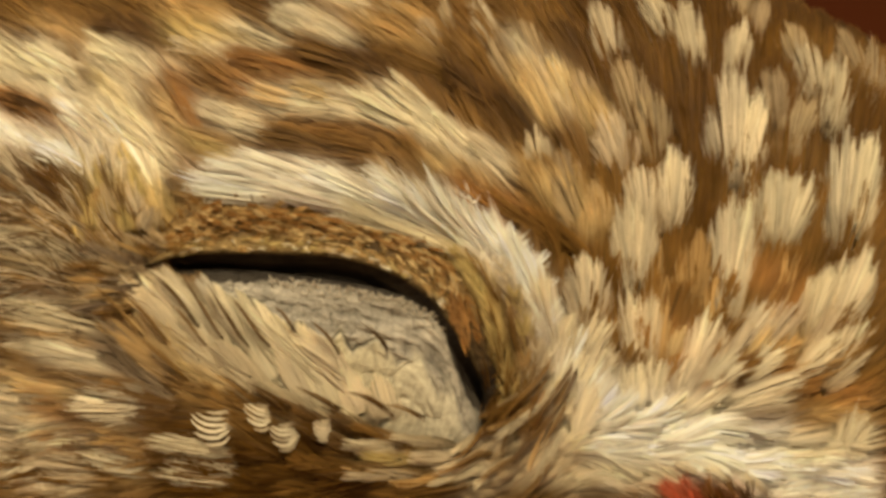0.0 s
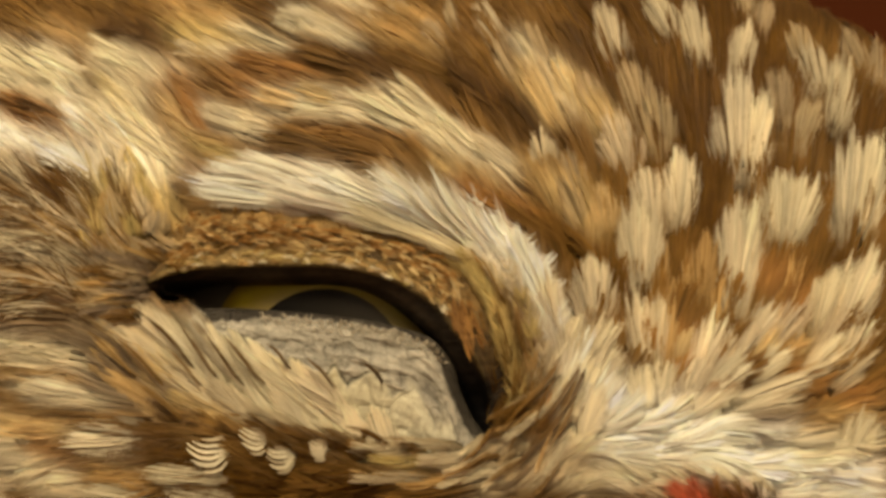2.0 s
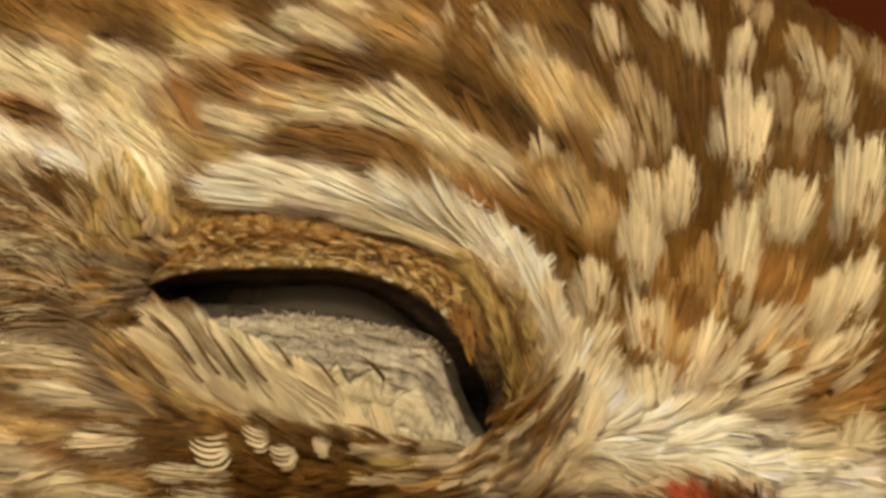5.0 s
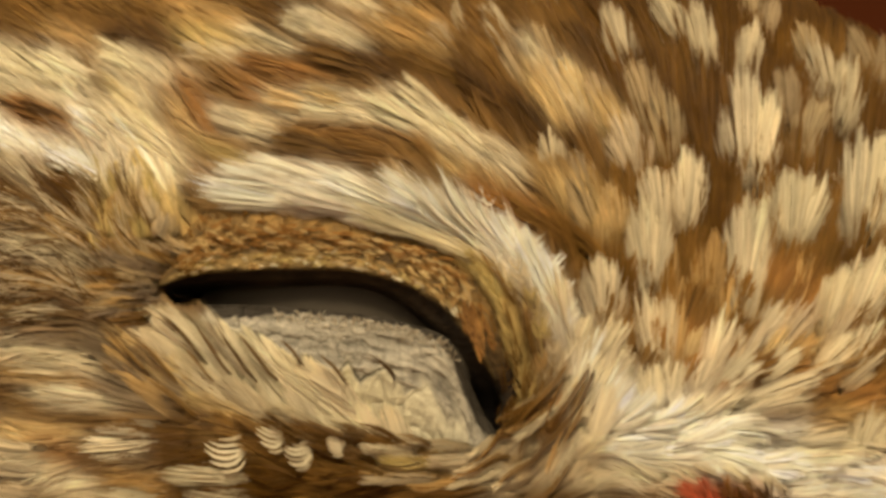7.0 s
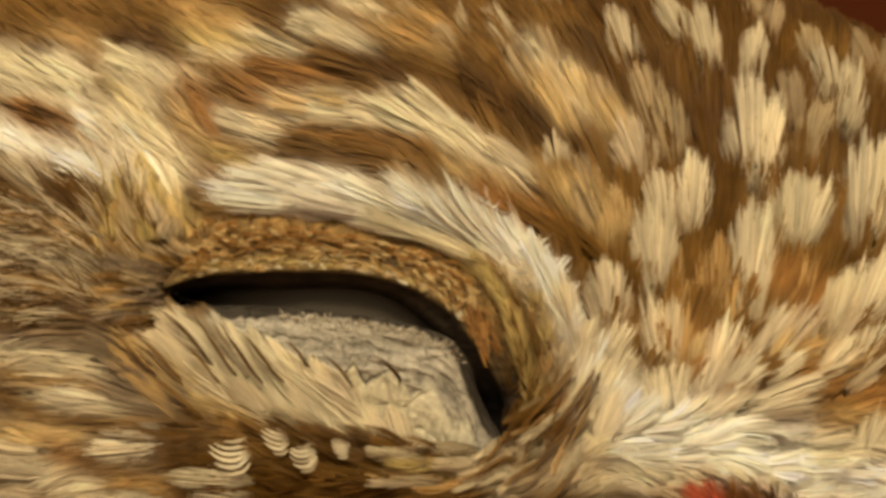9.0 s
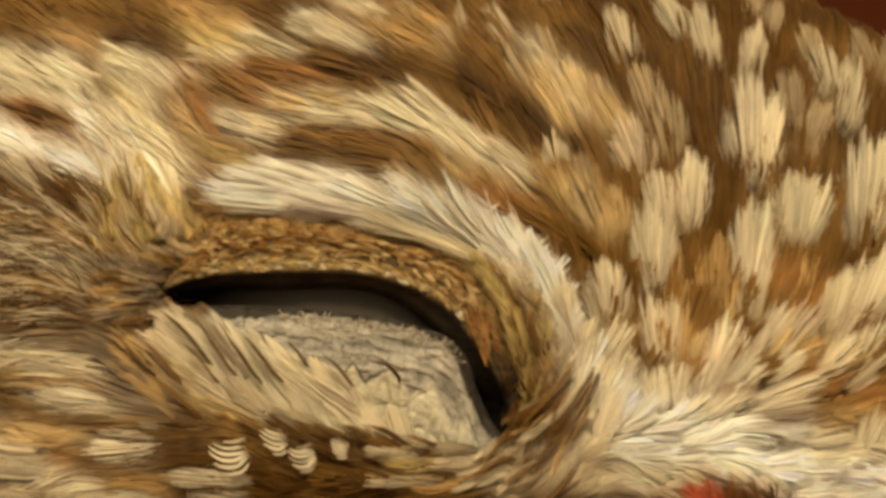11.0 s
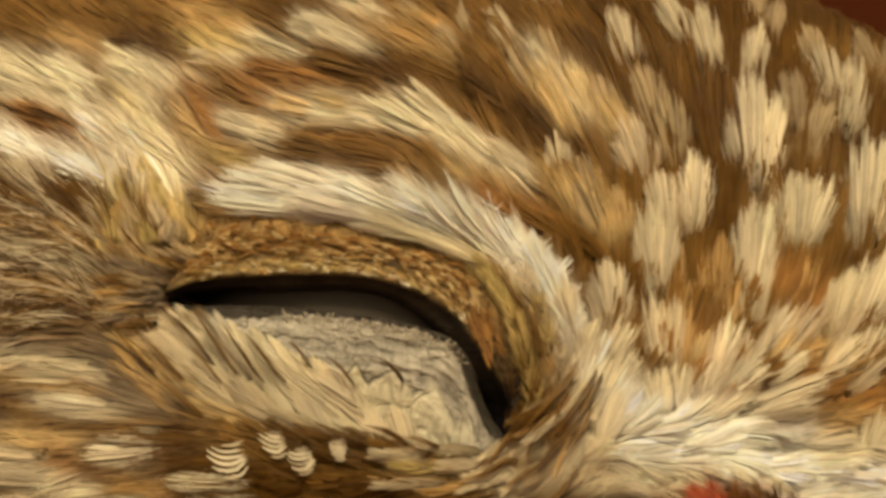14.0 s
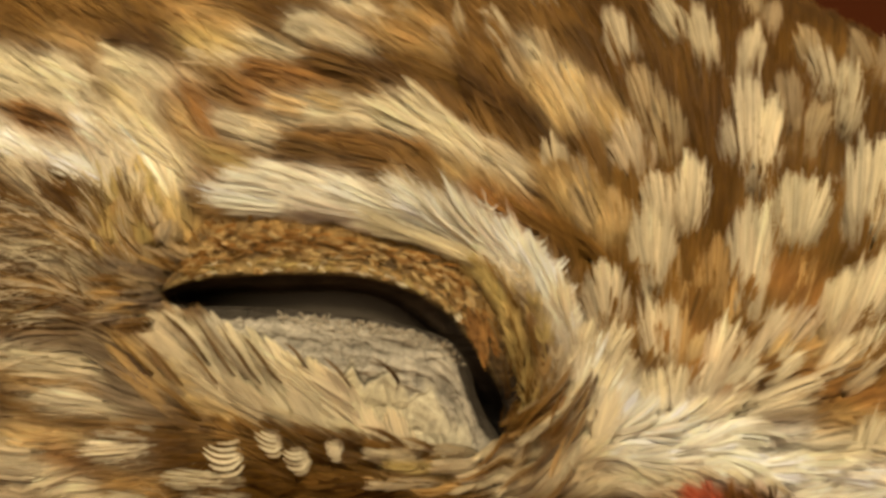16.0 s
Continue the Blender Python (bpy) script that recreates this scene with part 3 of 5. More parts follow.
trunk()


def skull():
    """The skin of the head, closed behind, with the eye's opening cut through it."""
    n, r = 150, np.linspace(0, 1, 110)[1:] ** 0.8
    a = np.arange(n) * math.tau / n
    x = HEAD["x"] + HEAD["wide"] * r[:, None] * np.cos(a)
    z = HEAD["z"] + HEAD["high"] * r[:, None] * np.sin(a)
    front = np.stack([x, back(x, z), z], -1)
    rear = np.stack([x[::-1], 2 * HEAD["y"] - np.minimum(HEAD["y"], HEAD["y"] - HEAD["deep"] * np.maximum(1 - r[::-1, None] ** HEAD["flat"], 0) ** (1 / HEAD["flat"]) + 0 * x), z[::-1]], -1)[1:]
    verts = np.concatenate([front, rear]).reshape(-1, 3)
    faces = sheet(len(front) + len(rear), n, True)
    mid = verts[faces].mean(1)
    keep = ~(inside(mid[:, 0], mid[:, 2], CUT) & (mid[:, 1] < HEAD["y"]))
    used, faces = np.unique(faces[keep], return_inverse=True)
    verts = verts[used]
    # black put into the skin colour at both eye corners, hiding the cut edge
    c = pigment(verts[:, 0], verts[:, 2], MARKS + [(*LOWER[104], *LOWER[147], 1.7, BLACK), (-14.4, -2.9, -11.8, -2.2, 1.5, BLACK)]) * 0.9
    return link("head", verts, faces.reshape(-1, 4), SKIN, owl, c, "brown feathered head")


head = skull()

# ---- the eye ----
def ball(name, radius, material, lo=0.0, hi=180.0, centre=EYE, label="", rings=40, around=64):
    """Part of a ball round the eye's axis, which points forward; lo and hi: degrees from that axis."""
    th = np.radians(np.linspace(max(lo, 0.3), min(hi, 179.7), rings))[:, None]
    ph = (np.arange(around) * math.tau / around)[None]
    v = np.stack([radius * np.sin(th) * np.cos(ph), -radius * np.cos(th) + 0 * ph, radius * np.sin(th) * np.sin(ph)], -1).reshape(-1, 3)
    ob = link(name, v, sheet(rings, around, True), material, head, None, label)
    ob.location = Vector(centre) * MM
    return ob


eyeball = ball("eyeball", EYEBALL, plain("sclera", (0.04, 0.03, 0.019), 0.5, 0.1), 37, 180, label="dark eyeball")
iris = ball("iris", EYEBALL - 0.05, iris_material(), 14, 39, label="yellow iris ring")
pupil = ball("pupil", EYEBALL - 0.025, plain("pupil_black", (0.002, 0.002, 0.002), 0.5, 0.0), 0, 25.6, label="black pupil")
veil = ball("eye_veil", EYEBALL + 0.25, veil_material(), 0, 180, label="dark see-through veil over the eye")
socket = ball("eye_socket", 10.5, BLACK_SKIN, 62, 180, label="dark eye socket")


def band(name, edges, bulges, pigments, form, material, label, fade=None):
    """A strip of skin across several lines, from its outer edge to its inner, each raised by its bulge."""
    edges = np.array(edges)
    n = outward(edges[..., 0], edges[..., 1], form)
    p = np.stack([edges[..., 0], form(edges[..., 0], edges[..., 1]), edges[..., 1]], -1) + n * np.array(bulges)[:, None, None]
    p += n * (0.035 * np.random.default_rng(3).normal(0, 1, p.shape[:2]))[..., None] * (np.array(bulges) > 0.3)[:, None, None]
    c = np.repeat(np.array([pigments[k] for k in range(len(edges))])[:, None], edges.shape[1], 1)
    if fade is not None:
        c = c * fade[None, :, None]
    return link(name, p.reshape(-1, 3), sheet(*edges.shape[:2]), material, head, c.reshape(-1, 3), label)


def between(a, b, n):
    return [a + (b - a) * k for k in np.linspace(0, 1, n)]


def upper_lid():
    fine = np.linspace(0, 149, 620)
    brow, rim, slit = (np.stack([np.interp(fine, np.arange(150), k[:, c]) for c in (0, 1)], -1) for k in (UPPER, RIM, SLIT))
    rim = rim + (slit - rim) * np.interp(fine, (0, 70, 110), (0.6, 0.6, 0.15))[:, None]
    lines = between(brow + (brow - rim) * 0.2, rim, 24) + between(rim, slit, 5)[1:] + [slit, slit]
    rolls = list(0.2 + 0.95 * np.sin(np.linspace(0.1, 1.95, 24))) + [0.85, 0.55, 0.25, 0.0, -1.2, -3.0]
    warm, pale = PIGMENT[RUFOUS] * 0.34 + PIGMENT[OLIVE] * 0.12 + PIGMENT[TAN] * 0.1 + PIGMENT[BROWN] * 0.2, PIGMENT[TAN] * 0.42 + PIGMENT[OLIVE] * 0.16
    # margin black raised unevenly, painting a faintly lit line along its edge
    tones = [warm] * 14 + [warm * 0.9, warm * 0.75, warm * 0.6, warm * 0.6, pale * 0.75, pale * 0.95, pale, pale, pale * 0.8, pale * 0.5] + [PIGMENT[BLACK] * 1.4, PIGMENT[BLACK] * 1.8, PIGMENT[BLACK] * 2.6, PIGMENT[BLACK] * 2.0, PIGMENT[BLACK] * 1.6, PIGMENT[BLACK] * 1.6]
    # the fade darkens the lid's colour towards both corners of the eye
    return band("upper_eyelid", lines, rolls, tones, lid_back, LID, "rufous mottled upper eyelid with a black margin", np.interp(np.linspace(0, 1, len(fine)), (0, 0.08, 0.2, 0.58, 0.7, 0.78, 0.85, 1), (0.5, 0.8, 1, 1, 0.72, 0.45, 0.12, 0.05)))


def ripple(x, y, seed):
    """Smooth random heights, about -1 to 1, one swing a unit."""
    table = np.random.default_rng(seed).uniform(-1, 1, (64, 64))
    i, j = np.floor(x).astype(int), np.floor(y).astype(int)
    f, g = x - i, y - j
    f, g = f * f * (3 - 2 * f), g * g * (3 - 2 * g)
    at = lambda a, b: table[a % 64, b % 64]
    return (at(i, j) * (1 - f) + at(i + 1, j) * f) * (1 - g) + (at(i, j + 1) * (1 - f) + at(i + 1, j + 1) * f) * g


def plates(x, y, seed, shake=0.8):
    """Crazed skin: how far each place lies from the nearest crease, and a random number for its plate."""
    shift, tint = np.random.default_rng(seed).uniform(-shake / 2, shake / 2, (64, 64, 2)), np.random.default_rng(seed + 1).uniform(0, 1, (64, 64))
    i, j = np.floor(x).astype(int), np.floor(y).astype(int)
    first, second, mine = np.full(x.shape, 9.0), np.full(x.shape, 9.0), np.zeros(x.shape)
    for a in (-1, 0, 1):
        for b in (-1, 0, 1):
            k, l = (i + a) % 64, (j + b) % 64
            d = np.hypot(i + a + 0.5 + shift[k, l, 0] - x, j + b + 0.5 + shift[k, l, 1] - y)
            second = np.minimum(second, np.maximum(d, first))
            mine = np.where(d < first, tint[k, l], mine)
            first = np.minimum(first, d)
    return second - first, mine


def lower_lid():
    """Bare wrinkled skin below the margin, then soft lobes; its foot is tucked under the cheek."""
    wide, high = 460, 150
    pick = np.linspace(0, 149, wide)
    edge, foot = (np.stack([np.interp(pick, np.arange(150), k[:, c]) for c in (0, 1)], -1) for k in (LOWER, CHEEK_LINE))
    v = np.concatenate([(0.0, 0.0, 0.0), np.linspace(0.0, 1.0, high), np.linspace(1.03, 1.9, 16)])
    p = edge[None] + (foot - edge)[None] * v[:, None, None]
    x, z = p[..., 0], p[..., 1]
    down = (edge[None, :, 1] - z)  # millimetres below the margin
    deep = np.linalg.norm(foot - edge, axis=1)[None]
    near = np.min(np.hypot(x[..., None] - edge[::9, 0], z[..., None] - edge[::9, 1]), -1)  # from the margin, straight across
    near = np.where(near < 0.25, np.minimum(near, down), near)
    corner = np.clip((pick - 131) / 8, 0, 1)[None] ** 1.5
    warp = 0.5 * ripple(x * 0.9, down * 1.3, 5) + 0.2 * ripple(x * 2.6, down * 2.6, 6)
    slope = down + 0.25 * warp
    wrinkle = ripple(x * 0.55 + 9, slope * 3.0 + 2, 11) + 0.7 * ripple(x * 1.1 + 3, slope * 5.2, 12) + 0.35 * ripple(x * 3.4, slope * 8.0, 13)
    crack, tint = plates(x * 1.25 + 0.55 * warp + 0.25 * down + 20, slope * 2.3 + 20, 21)
    fine_crack, _ = plates(x * 2.7 + 0.7 * warp + 8, slope * 4.6 + 3, 41)
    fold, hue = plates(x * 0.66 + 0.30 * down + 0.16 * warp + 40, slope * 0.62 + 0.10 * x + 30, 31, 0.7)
    reach = 2.35 + 0.55 * np.interp(x, (-11, -7, -1, 2), (-1.2, 0.0, 0.1, -0.6)) + 0.75 * (np.abs((x * 0.62 + 0.35 * warp) % 1 - 0.5) - 0.25) * 2
    bare = 1 / (1 + np.exp((down - reach) / 0.11))  # the bare band above, the lobes below
    rim = np.maximum(np.clip((0.36 + 0.30 * np.clip((pick[None] - 85) / 30, 0, 1) + 0.32 * np.clip((52 - pick[None]) / 16, 0, 1) + 0.12 * ripple(x * 4, down, 17) - near) / 0.14, 0, 1), corner)
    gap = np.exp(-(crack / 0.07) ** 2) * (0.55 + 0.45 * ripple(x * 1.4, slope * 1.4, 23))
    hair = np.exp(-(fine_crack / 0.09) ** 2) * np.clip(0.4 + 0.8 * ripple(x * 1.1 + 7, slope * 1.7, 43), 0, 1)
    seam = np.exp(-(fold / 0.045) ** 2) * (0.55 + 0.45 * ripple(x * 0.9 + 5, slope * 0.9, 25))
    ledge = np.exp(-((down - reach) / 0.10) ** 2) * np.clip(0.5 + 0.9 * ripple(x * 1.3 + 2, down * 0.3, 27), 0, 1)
    fibre = ripple(x * 13 + down * 5.0, down * 1.2, 29) + 0.6 * ripple(x * 27 + down * 9, down * 2.0, 30)
    belly = 0.2 + 0.34 * np.sin(np.clip(v, 0, 1) * 3.0)[:, None]
    h = belly + bare * (0.11 * wrinkle - 0.12 * gap - 0.05 * hair) + (1 - bare) * ((0.10 + 0.07 * np.clip((x + 4) / 4, 0, 1)) * np.sqrt(np.clip(fold, 0, 1)) + 0.03 * wrinkle - 0.04 * seam + 0.012 * fibre) - 0.10 * ledge - 0.10 * rim
    h[:3] = np.array((-2.2, -0.9, -0.2))[:, None]
    h[3 + high:] -= np.linspace(0.05, 0.9, 16)[:, None]
    n = outward(x, z, lid_back)
    point = np.stack([x, lid_back(x, z), z], -1) + n * h[..., None]
    skin = PIGMENT[GREY] * 0.49
    lobe = PIGMENT[BUFF][None, None] + (PIGMENT[CREAM] - PIGMENT[BUFF]) * np.clip((x + 4) / 6, 0, 1)[..., None] * 0.7
    lobe = lobe * 0.56 * np.array((1.0, 1.0, 0.92))
    # creases, seams and ledge painted darker, wrinkle ridges lighter, as shading in the folds
    c = skin * bare[..., None] * (1 + 0.24 * wrinkle + 0.34 * (tint - 0.5))[..., None] + lobe * (1 - bare)[..., None] * (1 + 0.12 * (hue - 0.5) + 0.07 * fibre)[..., None]
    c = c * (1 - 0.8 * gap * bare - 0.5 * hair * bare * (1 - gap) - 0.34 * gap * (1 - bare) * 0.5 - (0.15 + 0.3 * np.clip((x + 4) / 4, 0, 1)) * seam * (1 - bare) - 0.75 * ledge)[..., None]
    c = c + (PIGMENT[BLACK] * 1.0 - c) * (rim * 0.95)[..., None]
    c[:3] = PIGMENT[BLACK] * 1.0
    # the foot is coloured down to dark brown below the lobes
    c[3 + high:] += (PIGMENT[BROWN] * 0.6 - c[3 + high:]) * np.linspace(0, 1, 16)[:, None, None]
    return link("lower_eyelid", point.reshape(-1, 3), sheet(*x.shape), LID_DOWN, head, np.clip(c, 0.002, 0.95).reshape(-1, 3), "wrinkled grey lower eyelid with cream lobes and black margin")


upper_eyelid, lower_eyelid = upper_lid(), lower_lid()


# ---- the plumage ----
def scatter(step, x0, x1, z0, z1):
    """Places on a shaken grid."""
    gx, gz = np.meshgrid(np.arange(x0, x1, step), np.arange(z0, z1, step * 0.9))
    gx = gx + (np.arange(gx.shape[0]) % 2)[:, None] * step / 2
    return gx.ravel() + rng.uniform(-0.45, 0.45, gx.size) * step, gz.ravel() + rng.uniform(-0.45, 0.45, gx.size) * step


def lay(x, z, length, wander=5.0):
    """Bases and tips of feathers that follow the lie of the plumage."""
    base, p = np.stack([x, z], -1), np.stack([x, z], -1)
    turn = np.radians(rng.normal(0, wander, len(x)))
    for k in range(4):
        if k == 2:
            mid = p
        w = lie(p[:, 0], p[:, 1])
        w = np.stack([w[:, 0] * np.cos(turn) - w[:, 1] * np.sin(turn), w[:, 0] * np.sin(turn) + w[:, 1] * np.cos(turn)], -1)
        p = p + w * (length / 4)[:, None]
    return base, mid, p


def on_head(x, z, most=0.985):
    return np.hypot((x - HEAD["x"]) / HEAD["wide"], (z - HEAD["z"]) / HEAD["high"]) < most


def own_feathers(v, q, c, barbs, parent, label, segs=5, vane=0.0):
    """Each feather as a mesh of its own, whose barbs all spring from the middle one, the shaft (those of a vane start on it as they are)."""
    pair, shaft = (segs + 1) * 2, barbs // 2
    for k in range(len(v)):
        f = q.reshape(barbs, segs, 4).copy()
        grid = v[k].reshape(barbs, segs + 1, 2, 3)
        near = np.argmin(np.linalg.norm(grid[shaft, None, :, 0] - grid[:, None, 0, 0], axis=2), 1)
        for b in range(barbs):
            if b != shaft and not vane:
                first = f[b, 0]
                first[first == b * pair] = shaft * pair + near[b] * 2
                first[first == b * pair + 1] = shaft * pair + near[b] * 2 + 1
        f = f.reshape(-1, 4)
        if vane:  # the shaft: a strip through the feet of the barbs
            foot = np.arange(barbs) * pair
            f = np.concatenate([f, np.stack([foot[:-1], foot[:-1] + 1, foot[1:] + 1, foot[1:]], -1)])
        used, f = np.unique(f, return_inverse=True)
        link("feather", v[k][used], f.reshape(-1, 4), FEATHER, parent, c[k][used], label)


def field(name, step, box, length, half, barbs, where, parent, label, marks=MARKS, apart=None, wander=5.0, **how):
    """A stretch of plumage. Too dense to count, but for the feathers based in the box apart."""
    x, z = scatter(step, *box)
    ok = where(x, z) & on_head(x, z)
    x, z = x[ok], z[ok]
    size = length(x, z) * rng.uniform(0.75, 1.25, len(x))
    base, mid, tip = lay(x, z, size, wander)
    bar = OPENING if marks is MARKS_ON_LID else HOLE
    for _ in range(4):
        over = inside(tip[:, 0], tip[:, 1], bar) | inside(mid[:, 0], mid[:, 1], OPENING)
        for k in (0.7, 0.85, 1.12):
            q = base + (tip - base) * k
            over |= inside(q[:, 0], q[:, 1], OPENING)
        tip[over] = base[over] + (tip[over] - base[over]) * 0.65
        mid[over] = (base[over] + tip[over]) / 2
    free = ~over & on_head(tip[:, 0], tip[:, 1], 0.995)
    base, mid, tip = base[free], mid[free], tip[free]
    v, q, c = plumes(base, mid, tip, half * np.linalg.norm(tip - base, axis=1) ** 0.5, barbs, marks, **how)
    if apart:
        x0, x1, z0, z1 = apart
        one = np.flatnonzero((base[:, 0] > x0) & (base[:, 0] < x1) & (base[:, 1] > z0) & (base[:, 1] < z1))[:250]
        own_feathers(v[one], q, c[one], barbs, parent, "streaked feather of the brow", how.get("segs", 5))
        rest = np.setdiff1d(np.arange(len(v)), one)
        v, c = v[rest], c[rest]
    v, q, c = joined(v, q, c)
    return link(name, v, q, FEATHER, parent, c, label, "stuff")


def face(x, z):
    return ~inside(x, z, HOLE)


def under(x, z):
    return face(x, z) & ~((np.abs(x + 12.2) < 0.8) & (np.abs(z + 2.4) < 0.7))


def moving(x, z):
    return inside(x, z, MOVING)


def long_or_short(x, z):
    """Feathers grow longer away from the eye and the bill."""
    d = np.minimum(np.hypot(x - 2.5, z + 7), np.hypot(x - 9, z + 8))
    return np.clip(2.0 + 0.2 * d, 2.0, 4.8)


def beside(x, z):
    """Thickest beside the outer corner of the eye, and thinning out all round."""
    d = np.hypot((x + 18.5) / 5.0, (z + 1.5) / 3.6)
    return rng.uniform(0, 1, np.shape(x)) < np.clip(1.5 - d, 0, 1)


def cheek(x, z):
    return inside(x, z, MOVING) & ~((x > -13.6) & (z > -4.8)) & ~inside(x, z, LID_PADS) & ~inside(x, z, LID_TOP)


field("undercoat", 0.72, (-26, 33, -18, 23), lambda x, z: long_or_short(x, z) * 0.8, 0.36, 22, under, head, "soft brown down beneath the feathers", thick=0.05, rise=0.3, low=0.0)
field("plumage", 0.98, (-23.5, 29, -14.5, 18), long_or_short, 0.40, 145, face, head, "streaked buff and brown face feathers", apart=(-14, 8, 4, 9.5), segs=4, thick=0.027, wisps=8, pull=0.4, mottle=0.12)
cheeks = field("cheek_plumage", 0.95, (-24, 6, -17, 0), lambda x, z: np.clip(1.6 + 0.18 * np.hypot(x - 2, z + 6), 1.8, 3.8), 0.36, 130, cheek, head, "buff and cream feathers below the eye", MARKS_ON_LID, form=lid_back, low=0.25, rise=0.6, segs=4, thick=0.023, wisps=7, pull=0.6, mottle=0.12)


def fringe():
    """Tiny pale hairs that stand along the margin of the lower lid."""
    at = np.sort(rng.uniform(44, 104, 230)).astype(int)
    base = LOWER[at] + np.stack([rng.normal(0, 0.05, 230), -rng.uniform(0.35, 0.8, 230)], -1)
    tip = base + np.stack([rng.normal(0, 0.16, 230), rng.uniform(0.03, 0.25, 230)], -1)
    v, q, c = joined(*plumes(base, (base + tip) / 2, tip, 0.05, 3, MARKS_ON_LID, form=lid_back, thick=0.013, low=0.3, rise=0.12, stray=1.5, segs=3, pale=np.full(230, GREY), spread=-1.0))
    link("lid_fringe", v, q, FEATHER, lower_eyelid, c, "tiny pale hairs along the lower lid", "stuff")


def lid_tufts():
    """Short wisps over the skin of the upper lid: rufous above, a broken dark line, then a pale edge."""
    n = 620
    u, v = rng.uniform(8, 112, n), rng.uniform(0.1, 0.97, n)
    line = lambda k: np.stack([np.interp(u, np.arange(150), k[:, c]) for c in (0, 1)], -1)
    top, low = line(UPPER), line(RIM + (SLIT - RIM) * np.interp(np.arange(150), (0, 70, 110), (0.6, 0.6, 0.15))[:, None])
    way = np.stack([np.interp(u, np.arange(149), np.diff(RIM[:, c])) for c in (0, 1)], -1)
    way /= np.linalg.norm(way, axis=1)[:, None]
    turn = np.radians(rng.normal(-14, 16, n))
    way = np.stack([way[:, 0] * np.cos(turn) - way[:, 1] * np.sin(turn), way[:, 0] * np.sin(turn) + way[:, 1] * np.cos(turn)], -1)
    base = top + (low - top) * v[:, None]
    tip = base + way * rng.uniform(0.45, 0.95, n)[:, None]
    hue = np.where(v < 0.62, rng.choice((RUFOUS, TAN, RUFOUS, GOLD), n), np.where(v < 0.76, rng.choice((BROWN, DARK, TAN), n), rng.choice((TAN, OLIVE, GOLD, BUFF), n)))
    hue = np.where((u > 100) & (hue != DARK), RUFOUS, hue)
    free = ~inside(tip[:, 0], tip[:, 1], np.vstack([low[np.argsort(u)], LOWER[::-1]]))
    base, tip, hue = base[free], tip[free], hue[free]
    p, q, c = joined(*plumes(base, (base + tip) / 2, tip, 0.11, 9, MARKS_ROLL, form=lid_back, thick=0.017, low=1.02, rise=0.2, stray=1.3, segs=3, pale=hue, spread=-0.6, wisps=3))
    link("upper_lid_plumage", p, q, FEATHER, upper_eyelid, c, "short rufous and olive wisps on the upper lid", "stuff")


fringe()
lid_tufts()
field("upper_lid_down", 0.28, (-15, 5, -8, 4), lambda x, z: 0.42 + 0 * x, 0.06, 3, lambda x, z: inside(x, z, np.vstack([UPPER, RIM[::-1]])), upper_eyelid, "short brown down on the upper lid", MARKS_ROLL, form=lid_back, thick=0.016, low=0.8, rise=0.15, stray=2.0, segs=3, wander=30)
field("bristles", 0.62, (-26, -11.5, -7, 4), lambda x, z: 2.7 + 0 * x, 0.22, 5, lambda x, z: beside(x, z) & face(x, z) & ~moving(x, z), head, "fine pale bristles beside the eye", thick=0.023, low=0.5, rise=0.8, stray=1.4, wander=11, pale=SAND, spread=0.1)
field("dark_bristles", 0.62, (-26, -11.5, -7, 4), lambda x, z: 2.5 + 0 * x, 0.2, 4, lambda x, z: beside(x, z) & face(x, z) & ~moving(x, z), head, "fine dark bristles beside the eye", thick=0.027, low=0.55, rise=0.8, stray=1.4, wander=16, pale=DARK, spread=0.1)

# single feathers that stand out: tip x, z, base x, z, half the width, pigment of the tip
SPOTS_CROWN = [
    (15.9, 12.89, 15.66, 10.71, 0.89, DUN), (17.02, 11.93, 16.2, 9.88, 0.76, DUN), (15.39, 10.42, 14.39, 7.33, 0.96, SAND),
    (18.25, 10.66, 18.5, 8.49, 1.08, DUN), (18.58, 9.66, 18.86, 6.53, 1.25, SAND), (20.26, 8.67, 18.91, 4.88, 1.31, SAND),
    (21.44, 10.6, 22, 8.41, 1.1, DUN), (23.18, 9.94, 21.61, 6.05, 1.03, DUN), (16.66, 8.08, 16.72, 5.3, 1.3, DUN),
    (18.11, 6.5, 17.04, 3.83, 1.1, DUN), (10.46, 12.19, 11.9, 9.39, 1.09, SAND), (12.39, 11.29, 12.74, 7.48, 1.07, SAND),
    (8.01, 10.86, 8.76, 8.09, 1.03, SAND), (9.1, 8.1, 9.77, 4.89, 1.08, DUN), (10.13, 6.64, 10.43, 3.55, 1.03, DUN),
    (8.09, 5.49, 8.9, 3, 1.17, SAND),
]
